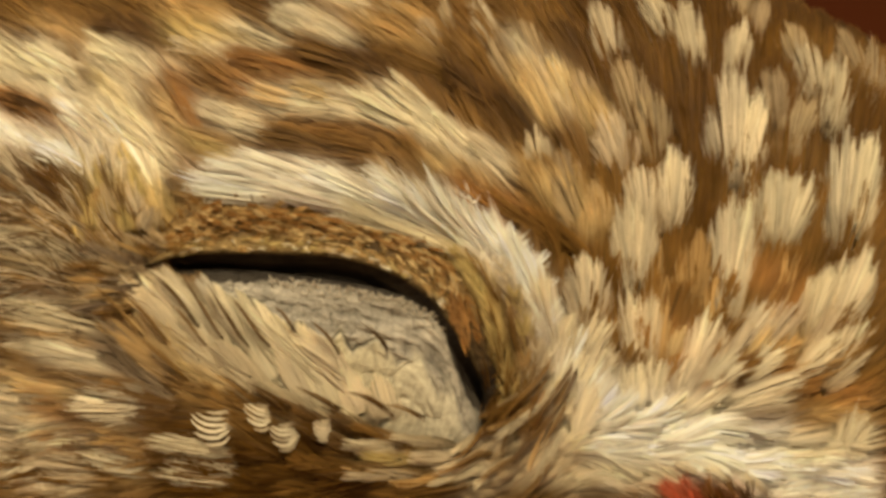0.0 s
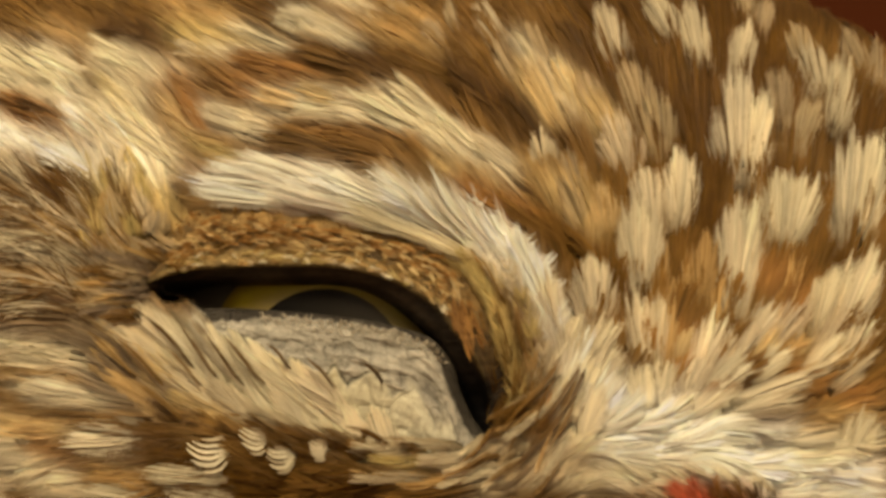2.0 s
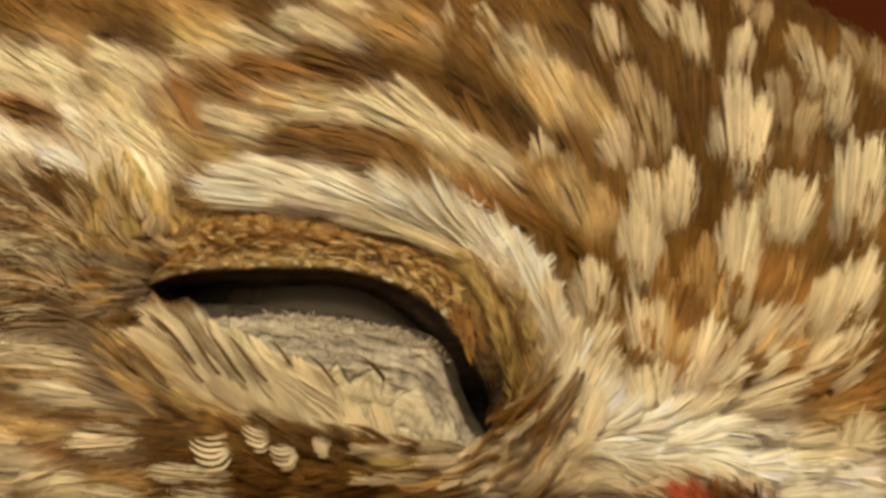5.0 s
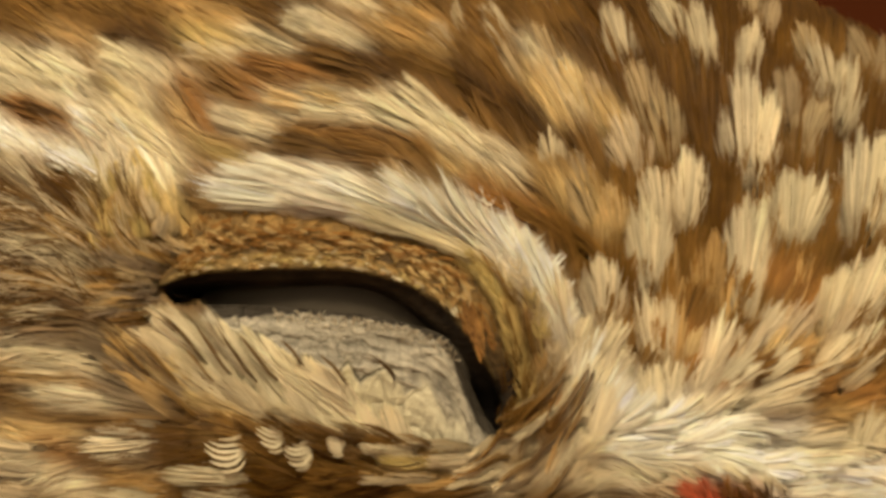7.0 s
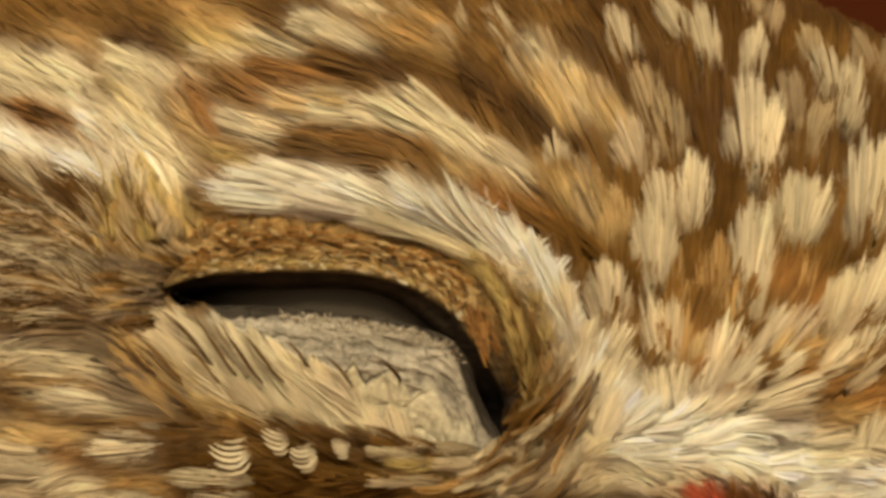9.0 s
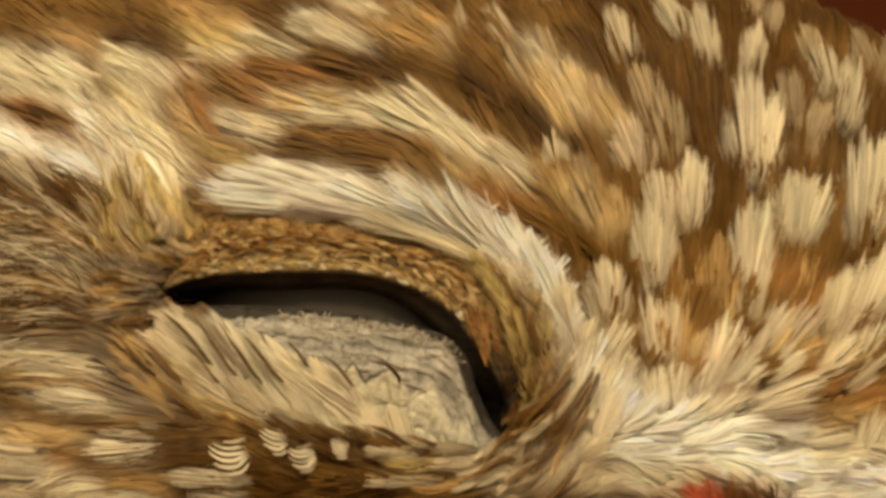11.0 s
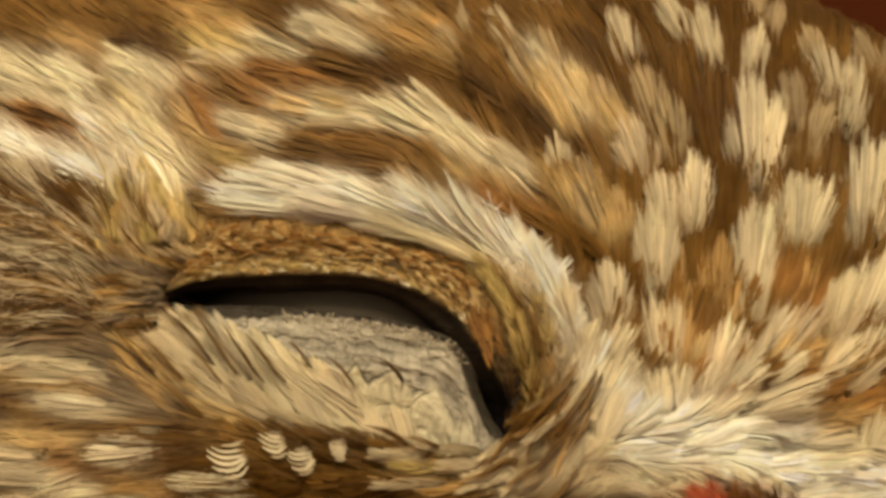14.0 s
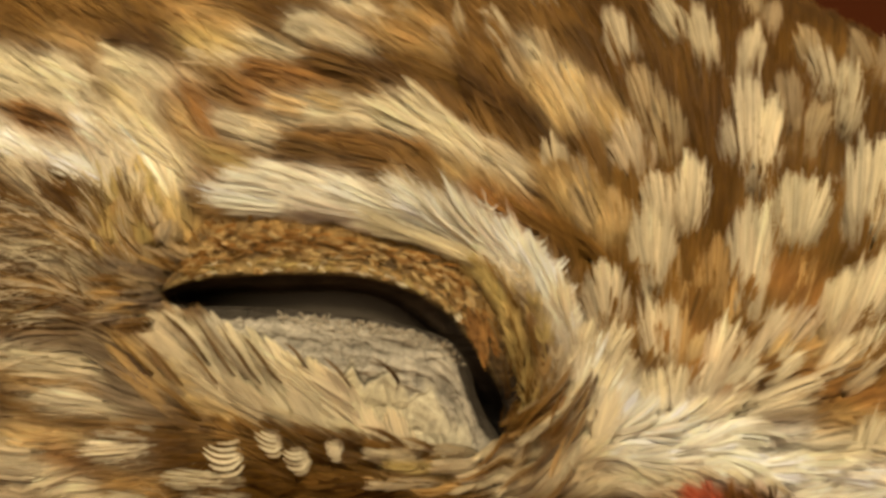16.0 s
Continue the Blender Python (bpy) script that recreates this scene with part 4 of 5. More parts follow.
SPOTS_SIDE = [
    (0.6, 10.94, 1.5, 9.33, 0.73, DUN), (1.96, 10.97, 3.1, 9.01, 0.91, SAND), (4.33, 10.05, 5.48, 7.87, 0.8, DUN),
    (4.48, 8.34, 5.99, 6.2, 0.97, DUN), (5.66, 8.25, 6.83, 5.94, 1, GOLD), (6.86, 7.53, 7.82, 5.38, 0.86, DUN),
    (4.18, 12.47, 5.39, 11.07, 0.82, SAND), (-4.42, 11.93, -3.03, 11.01, 0.74, DUN), (-2.28, 11.39, -0.64, 10.13, 0.81, DUN),
    (4.76, 4.63, 5.24, 2.7, 0.87, SAND), (5.97, 3.68, 6.68, 1.76, 0.9, DUN), (7.39, 2.46, 8.02, 0.41, 0.84, GOLD),
    (5.65, 2.44, 6.76, 0.53, 0.69, DUN), (-7.38, 10.13, -5.15, 9.26, 0.8, BUFF), (-0.64, 10.07, 0.43, 8.85, 0.72, DUN),
    (2.78, 9, 3.86, 7.42, 0.65, DUN),
]
TUFTS_CROWN = [
    (-7.9, 6.5, -4.78, 5.81, 0.52, GOLD), (-5.97, 6.56, -2.21, 5.62, 0.63, GOLD), (-3.51, 6.37, 0.11, 4.83, 0.63, BUFF),
    (-1.84, 6.92, 1.14, 4.99, 0.68, BUFF), (0.11, 5.35, 2.9, 3.26, 0.62, BUFF), (1.9, 4.23, 4.85, 2.45, 0.57, SAND),
    (-6.83, 10.45, -3.59, 9.26, 0.59, BUFF), (-15.6, 8.72, -11.86, 7.32, 0.64, BUFF), (-18.36, 8.19, -14.39, 6.39, 0.64, BUFF),
    (-21.37, 8.1, -17.64, 6.95, 0.69, BUFF), (-16.67, 5.61, -13.32, 3.37, 0.68, CREAM), (-20.57, 4.85, -16.97, 3.4, 0.63, CREAM),
    (-17.52, 3.66, -14.01, 2.27, 0.67, CREAM), (-11.99, 8.69, -8.52, 8.13, 0.48, SAND), (-10.16, 5.56, -7.53, 4.71, 0.57, BUFF),
    (-14.01, 5.19, -10.97, 3.09, 0.67, BUFF),
]
TUFTS_DARK = [
    (-7.37, 4.35, -3.67, 3.72, 0.62, BROWN), (-4.69, 4.04, -0.53, 3.36, 0.61, BROWN), (-19.55, 6.24, -15.92, 4.63, 0.52, RUFOUS),
    (-18.83, 5.89, -16.34, 4.95, 0.26, DARK), (-5.92, 8.41, -1.98, 7.74, 0.53, BROWN), (-2.52, 8.42, 1.42, 7.36, 0.53, BROWN),
    (-9.04, 8.13, -5.1, 7.59, 0.48, RUFOUS), (1.61, 2.17, 5.04, 0.65, 0.41, RUFOUS), (2.9, 1.81, 7.08, -0.88, 0.36, BROWN),
    (-11.51, 6.25, -9.47, 3.55, 0.41, RUFOUS), (-15.57, 9.43, -12.02, 8.97, 0.48, DARK), (1.16, 7.63, 5.01, 4.9, 0.63, DARK),
    (5.77, 0.4, 8.96, -2.31, 0.36, BROWN),
]
SPOTS_FOREHEAD = [
    (14.55, 7.28, 14.25, 2.07, 1.72, BUFF), (15.46, 6.67, 14.44, 2.34, 1.1, BUFF), (9.43, 3.08, 9.84, 0.23, 0.98, BUFF),
    (11.21, 3.74, 11.07, 0.59, 1.05, BUFF), (8.94, 1.46, 9.52, -2.63, 1.13, BUFF), (9.82, 1.16, 9.69, -2.26, 0.8, BUFF),
    (14.38, 1.59, 13.58, -3.41, 1.27, BUFF), (13.53, 1.28, 13.59, -2.66, 0.84, BUFF), (16.13, 3, 15.89, -0.29, 1.09, BUFF),
    (17.43, 2.8, 16.38, -0.39, 1.03, BUFF), (19.77, 4.22, 19.06, -0.24, 1.18, BUFF), (21.09, 4.65, 19.71, -0.13, 1.18, BUFF),
    (20.12, -0.66, 18.51, -4.37, 1.22, BUFF), (18.31, -1.49, 17.44, -4.24, 0.95, BUFF), (6.78, -1.04, 7.17, -3.74, 1.19, BUFF),
    (12.22, 0.03, 12.13, -3.02, 0.73, TAN),
]
SPOTS_BRIDGE = [
    (9.22, -2.38, 9.62, -5.93, 0.81, BUFF), (10.06, -3.01, 10.08, -5.73, 0.63, SAND), (12.65, -3.77, 11.67, -6.25, 0.84, BUFF),
    (15.27, -3.18, 13.72, -5, 0.7, BUFF), (16.67, -2.94, 15.05, -5.15, 0.7, SAND), (11.8, -5.45, 11.2, -6.9, 0.68, BUFF),
    (10.24, -5.54, 10.21, -7.1, 0.68, BUFF), (9.34, -5.74, 9.48, -7.2, 0.62, BUFF), (13.67, -5.48, 11.91, -6.77, 0.68, BUFF),
    (15.62, -5.05, 14.1, -6.2, 0.63, BUFF), (18.51, -4.37, 16.31, -6.28, 0.7, BUFF), (19.86, -3.89, 18.35, -6.12, 0.84, BUFF),
    (7.94, -3.74, 6.87, -5.45, 0.76, BUFF), (8.14, -4.97, 7.09, -6.55, 0.75, BUFF), (16.31, -6.28, 12.66, -7.33, 0.5, BUFF),
    (19.4, -7.8, 18.4, -9.86, 0.96, BUFF),
]
CORNER = [
    (-13.39, -0.53, -11.59, -1.28, 0.33, TAN), (-13.78, -0.98, -11.84, -1.58, 0.33, ASH), (-14.01, -1.48, -11.98, -1.83, 0.3, DUN),
    (-13.89, -2.03, -12.13, -2.08, 0.3, ASH), (-13.48, -2.48, -12.07, -2.33, 0.28, ASH), (-12.79, -0.18, -11.1, -1.03, 0.33, DUN),
    (-12.03, 0.03, -10.34, -0.83, 0.33, DUN), (-13.12, -0.88, -11.49, -1.48, 0.23, ASH), (-14.28, -1.13, -12.49, -1.73, 0.33, DUN),
    (-14.51, -1.78, -12.63, -2.03, 0.33, BROWN), (-14.24, -2.38, -12.47, -2.43, 0.3, ASH), (-12.42, -0.53, -10.89, -1.13, 0.25, BROWN),
    (-14.81, -0.63, -12.9, -1.33, 0.36, ASH), (-14.89, -2.48, -12.92, -2.63, 0.33, DUN),
    (-15.4, -2.95, -12.75, -2.7, 0.34, DUN), (-15.2, -3.3, -12.6, -3.05, 0.36, ASH), (-14.6, -2.75, -12.35, -2.6, 0.3, TAN),
    (-14.3, -3.5, -12.3, -3.3, 0.34, BROWN), (-15.6, -2.1, -13.2, -2.2, 0.36, TAN), (-15.3, -1.4, -13.1, -1.75, 0.36, BROWN),
]
PATCHES_CHEEK = [
    (-15.48, -8.81, -11.83, -8.62, 0.98, BUFF), (-17.7, -6.61, -14.27, -6.94, 0.69, BUFF), (-18.87, -5.48, -15.31, -5.76, 0.64, SAND),
    (-20.24, -3, -16.39, -3.28, 0.47, DUN), (-20.34, -8.77, -16.75, -9.07, 0.69, SAND), (-19.82, -9.96, -16.5, -10.16, 0.58, SAND),
    (-11.95, -9.97, -7.99, -10.23, 0.63, BUFF), (-11.23, -11.1, -7.52, -11.35, 0.86, BUFF), (-14.73, -10.89, -10.98, -11.1, 0.75, BUFF),
    (-17.28, -11.48, -13.24, -11.53, 0.75, SAND), (-20.08, -10.96, -16.77, -11.17, 0.69, SAND),
]
SPOTS_CHEEK = [
    (-10.25, -8.88, -8.3, -8.74, 0.58, BUFF), (-8.0, -8.12, -6.72, -8.24, 0.52, BUFF), (-6.85, -8.86, -5.55, -8.73, 0.5, BUFF),
    (-5.05, -8.29, -4.1, -8.37, 0.42, BUFF),
]
CANTHUS = [
    (-3.55, -8.61, -0.6, -9.06, 0.28, BUFF), (-2.87, -9.17, -0.1, -9.57, 0.28, OLIVE), (-5.52, -9.63, -2.08, -10.03, 0.35, BROWN),
    (-1.59, -8.45, 1.4, -9.13, 0.23, SAND), (-0.6, -9.31, 2.4, -9.73, 0.28, SAND),
    (-3.56, -10.11, 0.15, -10.37, 0.28, SAND), (0.4, -10.07, 3.64, -10.18, 0.28, SAND),
    (-1.34, -10.65, 2.39, -10.64, 0.28, BROWN),
]
RUFF = [
    (3.67, 0.58, 2.41, -1.13, 0.61, CREAM), (4.47, 0.03, 3.05, -1.77, 0.64, CREAM), (5.04, -0.73, 3.64, -2.47, 0.64, CREAM),
    (5.41, -1.73, 4.18, -3.58, 0.64, CREAM), (5.7, -2.6, 4.68, -4.5, 0.68, CREAM), (6.28, -3.35, 5.27, -5.32, 0.68, BUFF),
    (6.91, -3.98, 5.86, -6.19, 0.75, CREAM), (7.26, -5.21, 6.34, -7.28, 0.75, BUFF), (2.92, 1.41, 1.46, 0.03, 0.61, CREAM),
    (2.12, 1.91, 0.4, 0.65, 0.61, CREAM), (6.36, -6.19, 5.6, -8.27, 0.7, TAN), (7.59, -6.42, 6.8, -8.6, 0.75, BUFF),
]
SWEEP_DARK = [
    (3.43, -8.50, 5.94, -5.50, 0.17, DARK), (2.98, -8.35, 5.39, -5.86, 0.15, BROWN), (4.66, -9.12, 6.46, -6.75, 0.16, DARK),
    (1.95, -9.38, 4.67, -7.69, 0.16, BROWN), (1.40, -9.70, 4.32, -8.43, 0.17, DARK), (3.94, -10.13, 5.73, -7.83, 0.16, DARK),
    (0.31, -10.21, 3.59, -9.45, 0.16, BROWN), (6.06, -7.38, 6.86, -5.32, 0.15, DARK), (4.92, -10.81, 6.07, -9.07, 0.16, BROWN),
    (-0.78, -10.96, 2.85, -10.69, 0.16, DARK), (3.62, -8.05, 3.87, -6.27, 0.16, DARK), (3.25, -8.86, 5.03, -6.77, 0.14, DARK),
    (2.67, -10.60, 5.01, -9.10, 0.16, BROWN),
    (5.1, -8.1, 6.75, -5.2, 0.17, DARK), (4.2, -8.0, 5.7, -5.0, 0.16, BROWN), (5.5, -9.0, 6.6, -6.6, 0.15, BROWN),
]
SWEEP_PALE = [
    (3.78, -9.00, 6.30, -5.86, 0.24, SAND), (3.43, -8.68, 5.57, -6.40, 0.24, TAN), (3.23, -8.02, 5.03, -6.13, 0.20, DUN),
    (1.77, -9.54, 4.50, -7.97, 0.24, SAND), (3.58, -10.44, 5.55, -8.55, 0.26, DUN), (0.13, -10.60, 3.41, -9.89, 0.24, SAND),
    (0.94, -9.47, 2.52, -8.70, 0.20, SAND), (6.41, -7.85, 7.21, -5.68, 0.26, SAND), (-1.50, -10.50, 1.76, -10.15, 0.24, TAN),
    (1.58, -9.92, 3.78, -8.83, 0.22, DUN), (2.31, -10.87, 4.66, -9.48, 0.26, SAND), (5.36, -10.16, 6.44, -7.99, 0.28, SAND),
]
RIM_OLIVE = [
    (1.21, -0.28, 2.45, -1.88, 0.43, OLIVE), (1.86, -0.88, 2.99, -2.77, 0.42, OLIVE), (2.41, -1.6, 3.44, -3.71, 0.46, OLIVE),
    (2.85, -2.47, 3.79, -4.76, 0.46, OLIVE), (3.14, -3.46, 4.1, -5.84, 0.46, OLIVE), (3.36, -0.73, 4.13, -2.96, 0.49, SAND),
    (3.94, -1.97, 4.53, -4.33, 0.49, OLIVE), (4.28, -3.21, 4.68, -5.65, 0.49, OLIVE), (4.48, -4.45, 4.64, -6.83, 0.49, TAN),
    (3.89, -4.96, 4.3, -7.35, 0.46, OLIVE), (4.87, -4.2, 5.22, -6.74, 0.49, SAND), (4.93, -5.75, 4.53, -8.2, 0.49, BROWN),
    (4.27, -6.77, 3.6, -8.99, 0.5, OLIVE), (5.37, -6.44, 4.86, -9.2, 0.53, RUFOUS), (2.66, -0.98, 3.63, -2.96, 0.42, SAND),
]
SLITS_RIM = [
    (2.41, -0.73, 3.63, -2.96, 0.13, BROWN), (3.02, -2.47, 3.89, -4.96, 0.13, BROWN), (3.34, -3.96, 4.01, -6.49, 0.15, BROWN),
    (3.88, -2.96, 4.53, -5.2, 0.13, BROWN), (4.13, -4.96, 4.27, -7.35, 0.15, BROWN), (3.72, -6.51, 3.04, -8.78, 0.18, DARK),
    (4.35, -6.97, 3.52, -9.35, 0.15, BROWN), (5, -5.2, 4.83, -7.56, 0.13, BROWN), (1.91, -0.35, 3.02, -1.97, 0.1, BROWN),
    (5.37, -6.19, 4.99, -8.66, 0.15, BROWN), (4.75, -7.81, 3.64, -9.94, 0.15, BROWN), (2.67, -9.03, 1.4, -9.71, 0.15, BROWN),
    (5.6, -8.39, 4.74, -10.39, 0.13, TAN), (3.03, -4.98, 3.58, -7.03, 0.13, DARK),
]
PADS_LID = [
    (-7.83, -5.28, -6.2, -8.02, 0.65, BUFF), (-6.58, -6.04, -5.22, -8.25, 0.7, BUFF), (-5.3, -6.29, -4.16, -8.44, 0.75, BUFF),
    (-3.91, -6.66, -3.08, -8.6, 0.8, BUFF), (-2.49, -6.9, -1.94, -8.76, 0.8, BUFF),
]
PLUMES_LID = [
    (-14.32, -2.88, -10.73, -6.19, 0.55, BUFF), (-13.81, -3.28, -9.71, -7.11, 0.58, SAND), (-12.11, -2.78, -9.43, -5.73, 0.45, BUFF),
    (-11.65, -3.03, -8.71, -6.55, 0.5, BUFF), (-10.29, -3.02, -8.21, -5.61, 0.37, GREY), (-9.62, -3.46, -7.44, -6.43, 0.45, BUFF),
    (-8.54, -3.7, -6.49, -6.67, 0.45, BUFF), (-7.77, -4.08, -5.7, -6.81, 0.47, BUFF), (-14.7, -4.12, -11, -7.36, 0.58, TAN),
    (-14.58, -4.97, -10.17, -8.42, 0.57, TAN), (-13.04, -3.97, -9.24, -7.68, 0.55, SAND), (-11.31, -4.96, -8.19, -7.92, 0.55, SAND),
    (-9.48, -5.73, -6.69, -8.25, 0.55, SAND), (-7, -4.61, -5.06, -7.1, 0.47, BUFF), (-6, -4.89, -4.33, -7.45, 0.55, BUFF),
    (-5.5, -5.26, -3.55, -7.66, 0.57, BUFF),
]
FOOT_DARK = [
    (-7.74, -7.42, -4.53, -8.84, 0.4, DARK), (-6.5, -7.6, -3.31, -8.98, 0.35, DARK), (-8.99, -7.63, -6.01, -8.98, 0.35, BROWN),
    (-4.53, -7.75, -1.93, -9.04, 0.33, DARK), (-10.1, -7.45, -7.49, -8.64, 0.3, BROWN), (-5.61, -8.54, -2.57, -9.57, 0.35, DARK),
    (-3.55, -8.21, -0.6, -9.21, 0.25, BROWN), (-8.47, -9.73, -5.52, -10.09, 0.35, DARK), (-6.01, -9.83, -3.07, -10.32, 0.38, BROWN),
]
# dark strands laid on top, drawing the shaded gaps between the pale plumes
SLITS_LID = [
    (-12.2, -3.03, -9.94, -5.54, 0.11, DARK), (-10.84, -3.22, -8.51, -6.26, 0.12, DARK), (-9.36, -3.71, -7.64, -6.24, 0.11, DARK),
    (-8.38, -3.99, -6.69, -6.22, 0.11, DARK), (-13.8, -3.63, -11.18, -6.53, 0.11, BROWN), (-12.7, -5.8, -10.23, -7.98, 0.17, BROWN),
    (-6.66, -4.26, -5.7, -5.58, 0.09, DARK), (-5.06, -4.84, -3.93, -6.27, 0.09, DARK), (-3.15, -4.85, -1.98, -6.1, 0.09, DARK),
    (-5.6, -7.35, -3.45, -8.71, 0.17, DARK), (-7.84, -7.37, -5.42, -8.94, 0.19, DARK), (-3.64, -7.51, -1.49, -8.9, 0.15, DARK),
    (-9.1, -7.29, -7.09, -8.59, 0.17, BROWN), (-2.18, -8.03, 0, -9.12, 0.12, BROWN), (-11.33, -4.27, -9.52, -6.42, 0.09, BROWN),
    (-14.6, -3.73, -12.29, -6.19, 0.09, BROWN),
]
CERE = [
    (9.85, -9.92, 10.79, -10.43, 0.29, BUFF), (10.44, -9.62, 11.56, -10.18, 0.27, BUFF), (11.03, -9.46, 12.39, -10.04, 0.24, SAND),
    (11.95, -9.46, 13.25, -10.22, 0.25, BUFF), (10.37, -10.1, 11.23, -10.72, 0.32, RED), (11.15, -9.94, 11.71, -10.72, 0.32, RED),
    (12.04, -9.89, 12.5, -10.73, 0.34, RUFOUS), (12.79, -9.95, 13.26, -10.76, 0.32, BROWN), (13.51, -10.13, 13.95, -10.9, 0.32, DARK),
    (11.56, -10.32, 12.02, -11.12, 0.32, RED), (12.44, -10.33, 13.02, -11.15, 0.32, DARK), (10.84, -10.43, 11.44, -11.12, 0.32, RED),
    (13.25, -9.64, 14.92, -10.58, 0.25, BUFF), (9.62, -10.37, 10.61, -10.83, 0.27, SAND),
]
TUFTS_FOREHEAD = [
    (10.78, -3.01, 10.49, -5.21, 0.5, TAN), (11.48, -4, 10.97, -5.45, 0.45, GOLD), (13.3, -4.02, 12.44, -5.93, 0.5, SAND),
    (14.4, -3.79, 13.4, -5.48, 0.45, SAND), (12.94, -2.02, 12.73, -4.5, 0.61, TAN), (15.18, -1.01, 14.4, -3.79, 0.67, RUFOUS),
    (16.58, -0.76, 15.78, -3.56, 0.67, TAN), (17.26, -2.57, 16.09, -4.56, 0.57, SAND), (18.63, -3.1, 17.3, -5.09, 0.62, SAND),
    (20.01, -2.08, 18.68, -4.12, 0.63, SAND), (15.45, -4.05, 13.93, -5.49, 0.46, GOLD), (16.79, -4.58, 15.22, -6, 0.46, GOLD),
    (17.82, -5.61, 15.43, -6.49, 0.41, SAND), (20.04, -5.17, 18.01, -6.61, 0.52, SAND), (11.42, -1, 11.39, -3.51, 0.61, TAN),
    (10.44, -0.54, 10.4, -3.01, 0.56, TAN),
]
FOOT = [
    (-3.62, -8.94, -1.14, -9.48, 0.33, SAND), (-2.39, -9.23, 0.31, -9.68, 0.33, BUFF), (-0.65, -9.49, 1.82, -10.16, 0.33, SAND),
    (0.78, -9.77, 3.25, -10.33, 0.33, SAND), (-2.38, -9.84, 0.09, -10.18, 0.28, TAN), (-4.61, -8.94, -2.14, -9.77, 0.5, DARK),
    (-5.95, -9.6, -3.37, -10.1, 0.5, BROWN), (-4.85, -10.36, -2.13, -10.56, 0.45, DARK), (-3.62, -9.98, -1.14, -10.15, 0.4, TAN),
    (-7.52, -10.03, -4.6, -10.31, 0.45, DARK), (-6.56, -10.75, -3.61, -10.94, 0.45, BROWN),
]
TUFTS_BROW = [
    (-9.83, 2.12, -5.6, 1.73, 0.56, CREAM), (-9.53, 2.73, -5.6, 2.15, 0.51, CREAM), (-8.42, 3.17, -4.11, 2.29, 0.51, CREAM),
    (-6.6, 2.29, -2.14, 1.47, 0.61, CREAM), (-4.61, 2.49, -0.4, 1.23, 0.61, CREAM), (-2.39, 2.39, 0.88, 0.83, 0.66, CREAM),
    (-1.03, 2.29, 1.69, 0.27, 0.66, CREAM), (0.34, 2.15, 2.76, -0.06, 0.66, CREAM), (1.5, 1.8, 3.49, -0.62, 0.56, CREAM),
    (2.55, 1.37, 4.15, -1.37, 0.56, CREAM), (3.69, 0.29, 4.67, -2.08, 0.51, CREAM), (4.36, -0.64, 5.22, -3.04, 0.5, CREAM),
    (4.88, -1.61, 5.75, -4.28, 0.5, BUFF), (-3.62, 1.58, 0.38, 0.31, 0.51, BUFF), (-1.14, 0.73, 2.28, -1.09, 0.46, BUFF),
]


def single(rows, parent, marks, label, barbs=120, reach=0.3, sag=0.0, **how):
    """Feathers of their own."""
    r = np.array(rows, float)
    tip, base = r[:, :2], r[:, 2:4]
    base = base + (base - tip) * reach
    v, q, c = plumes(base, (base + tip) / 2 + rng.normal(0, 0.05, base.shape) - np.array((0, sag)), tip, r[:, 4], barbs, marks, pale=r[:, 5], **how)
    own_feathers(v, q, c, barbs, parent, label, how.get("segs", 5), how.get("vane", 0.0))


single(SPOTS_CROWN, head, MARKS, "brown crown feather with a pale sandy tip", barbs=230, low=0.4, rise=0.65, fan=0.25, root=0.5, thick=0.026, spread=0.34, wisps=12, pull=0.65, mottle=0.11, blunt=0.4)
single(SPOTS_SIDE, head, MARKS, "brown side-crown feather with a small buff tip", barbs=170, low=0.35, rise=0.55, fan=0.3, root=0.6, thick=0.024, spread=0.34, wisps=10, pull=0.65, mottle=0.11, blunt=0.5)
single(TUFTS_CROWN, head, MARKS, "streaked buff crown feather", barbs=100, low=0.3, rise=0.7, fan=0.6, root=0.6, thick=0.023, reach=0.1, spread=0.2, wisps=9)
single(TUFTS_DARK, head, MARKS, "dark brown crown feather", barbs=100, low=0.32, rise=0.68, fan=0.6, root=0.6, thick=0.023, reach=0.1, spread=0.1, wisps=9)
single(SPOTS_FOREHEAD, head, MARKS, "brown forehead feather with a cream tip", barbs=300, low=0.4, rise=0.7, fan=0.25, root=0.42, thick=0.026, spread=0.3, wisps=14, pull=0.65, mottle=0.11, blunt=0.35)
single(TUFTS_FOREHEAD, head, MARKS, "small tawny feather of the forehead", barbs=110, low=0.3, rise=0.5, fan=0.2, root=0.5, thick=0.021, spread=0.3, mottle=0.1, wisps=8, pull=0.5, stray=1.2, blunt=0.4)
single(SPOTS_BRIDGE, head, MARKS, "short cream feather above the bill", barbs=150, reach=0.22, low=0.3, rise=0.6, fan=0.2, root=0.4, thick=0.021, spread=0.3, mottle=0.09, wisps=10, pull=0.5, stray=1.2)
single(TUFTS_BROW, head, MARKS, "long cream brow feather", low=0.35, rise=0.75, fan=0.3, root=0.45, thick=0.021, reach=0.15, spread=0.25, mottle=0.09, wisps=11, pull=0.5, blunt=0.15, barbs=150, stray=1.5)
single(RUFF, head, MARKS, "short cream feather of the ruff beside the eye", barbs=90, reach=0.2, low=0.4, rise=0.55, fan=0.1, root=0.3, thick=0.021, spread=0.1, mottle=0.07, wisps=7, pull=0.55, stray=0.7, blunt=0.3)
# short fuzz that hides the outer end of the upper lid
shake = np.random.default_rng(19)
FUZZ = []
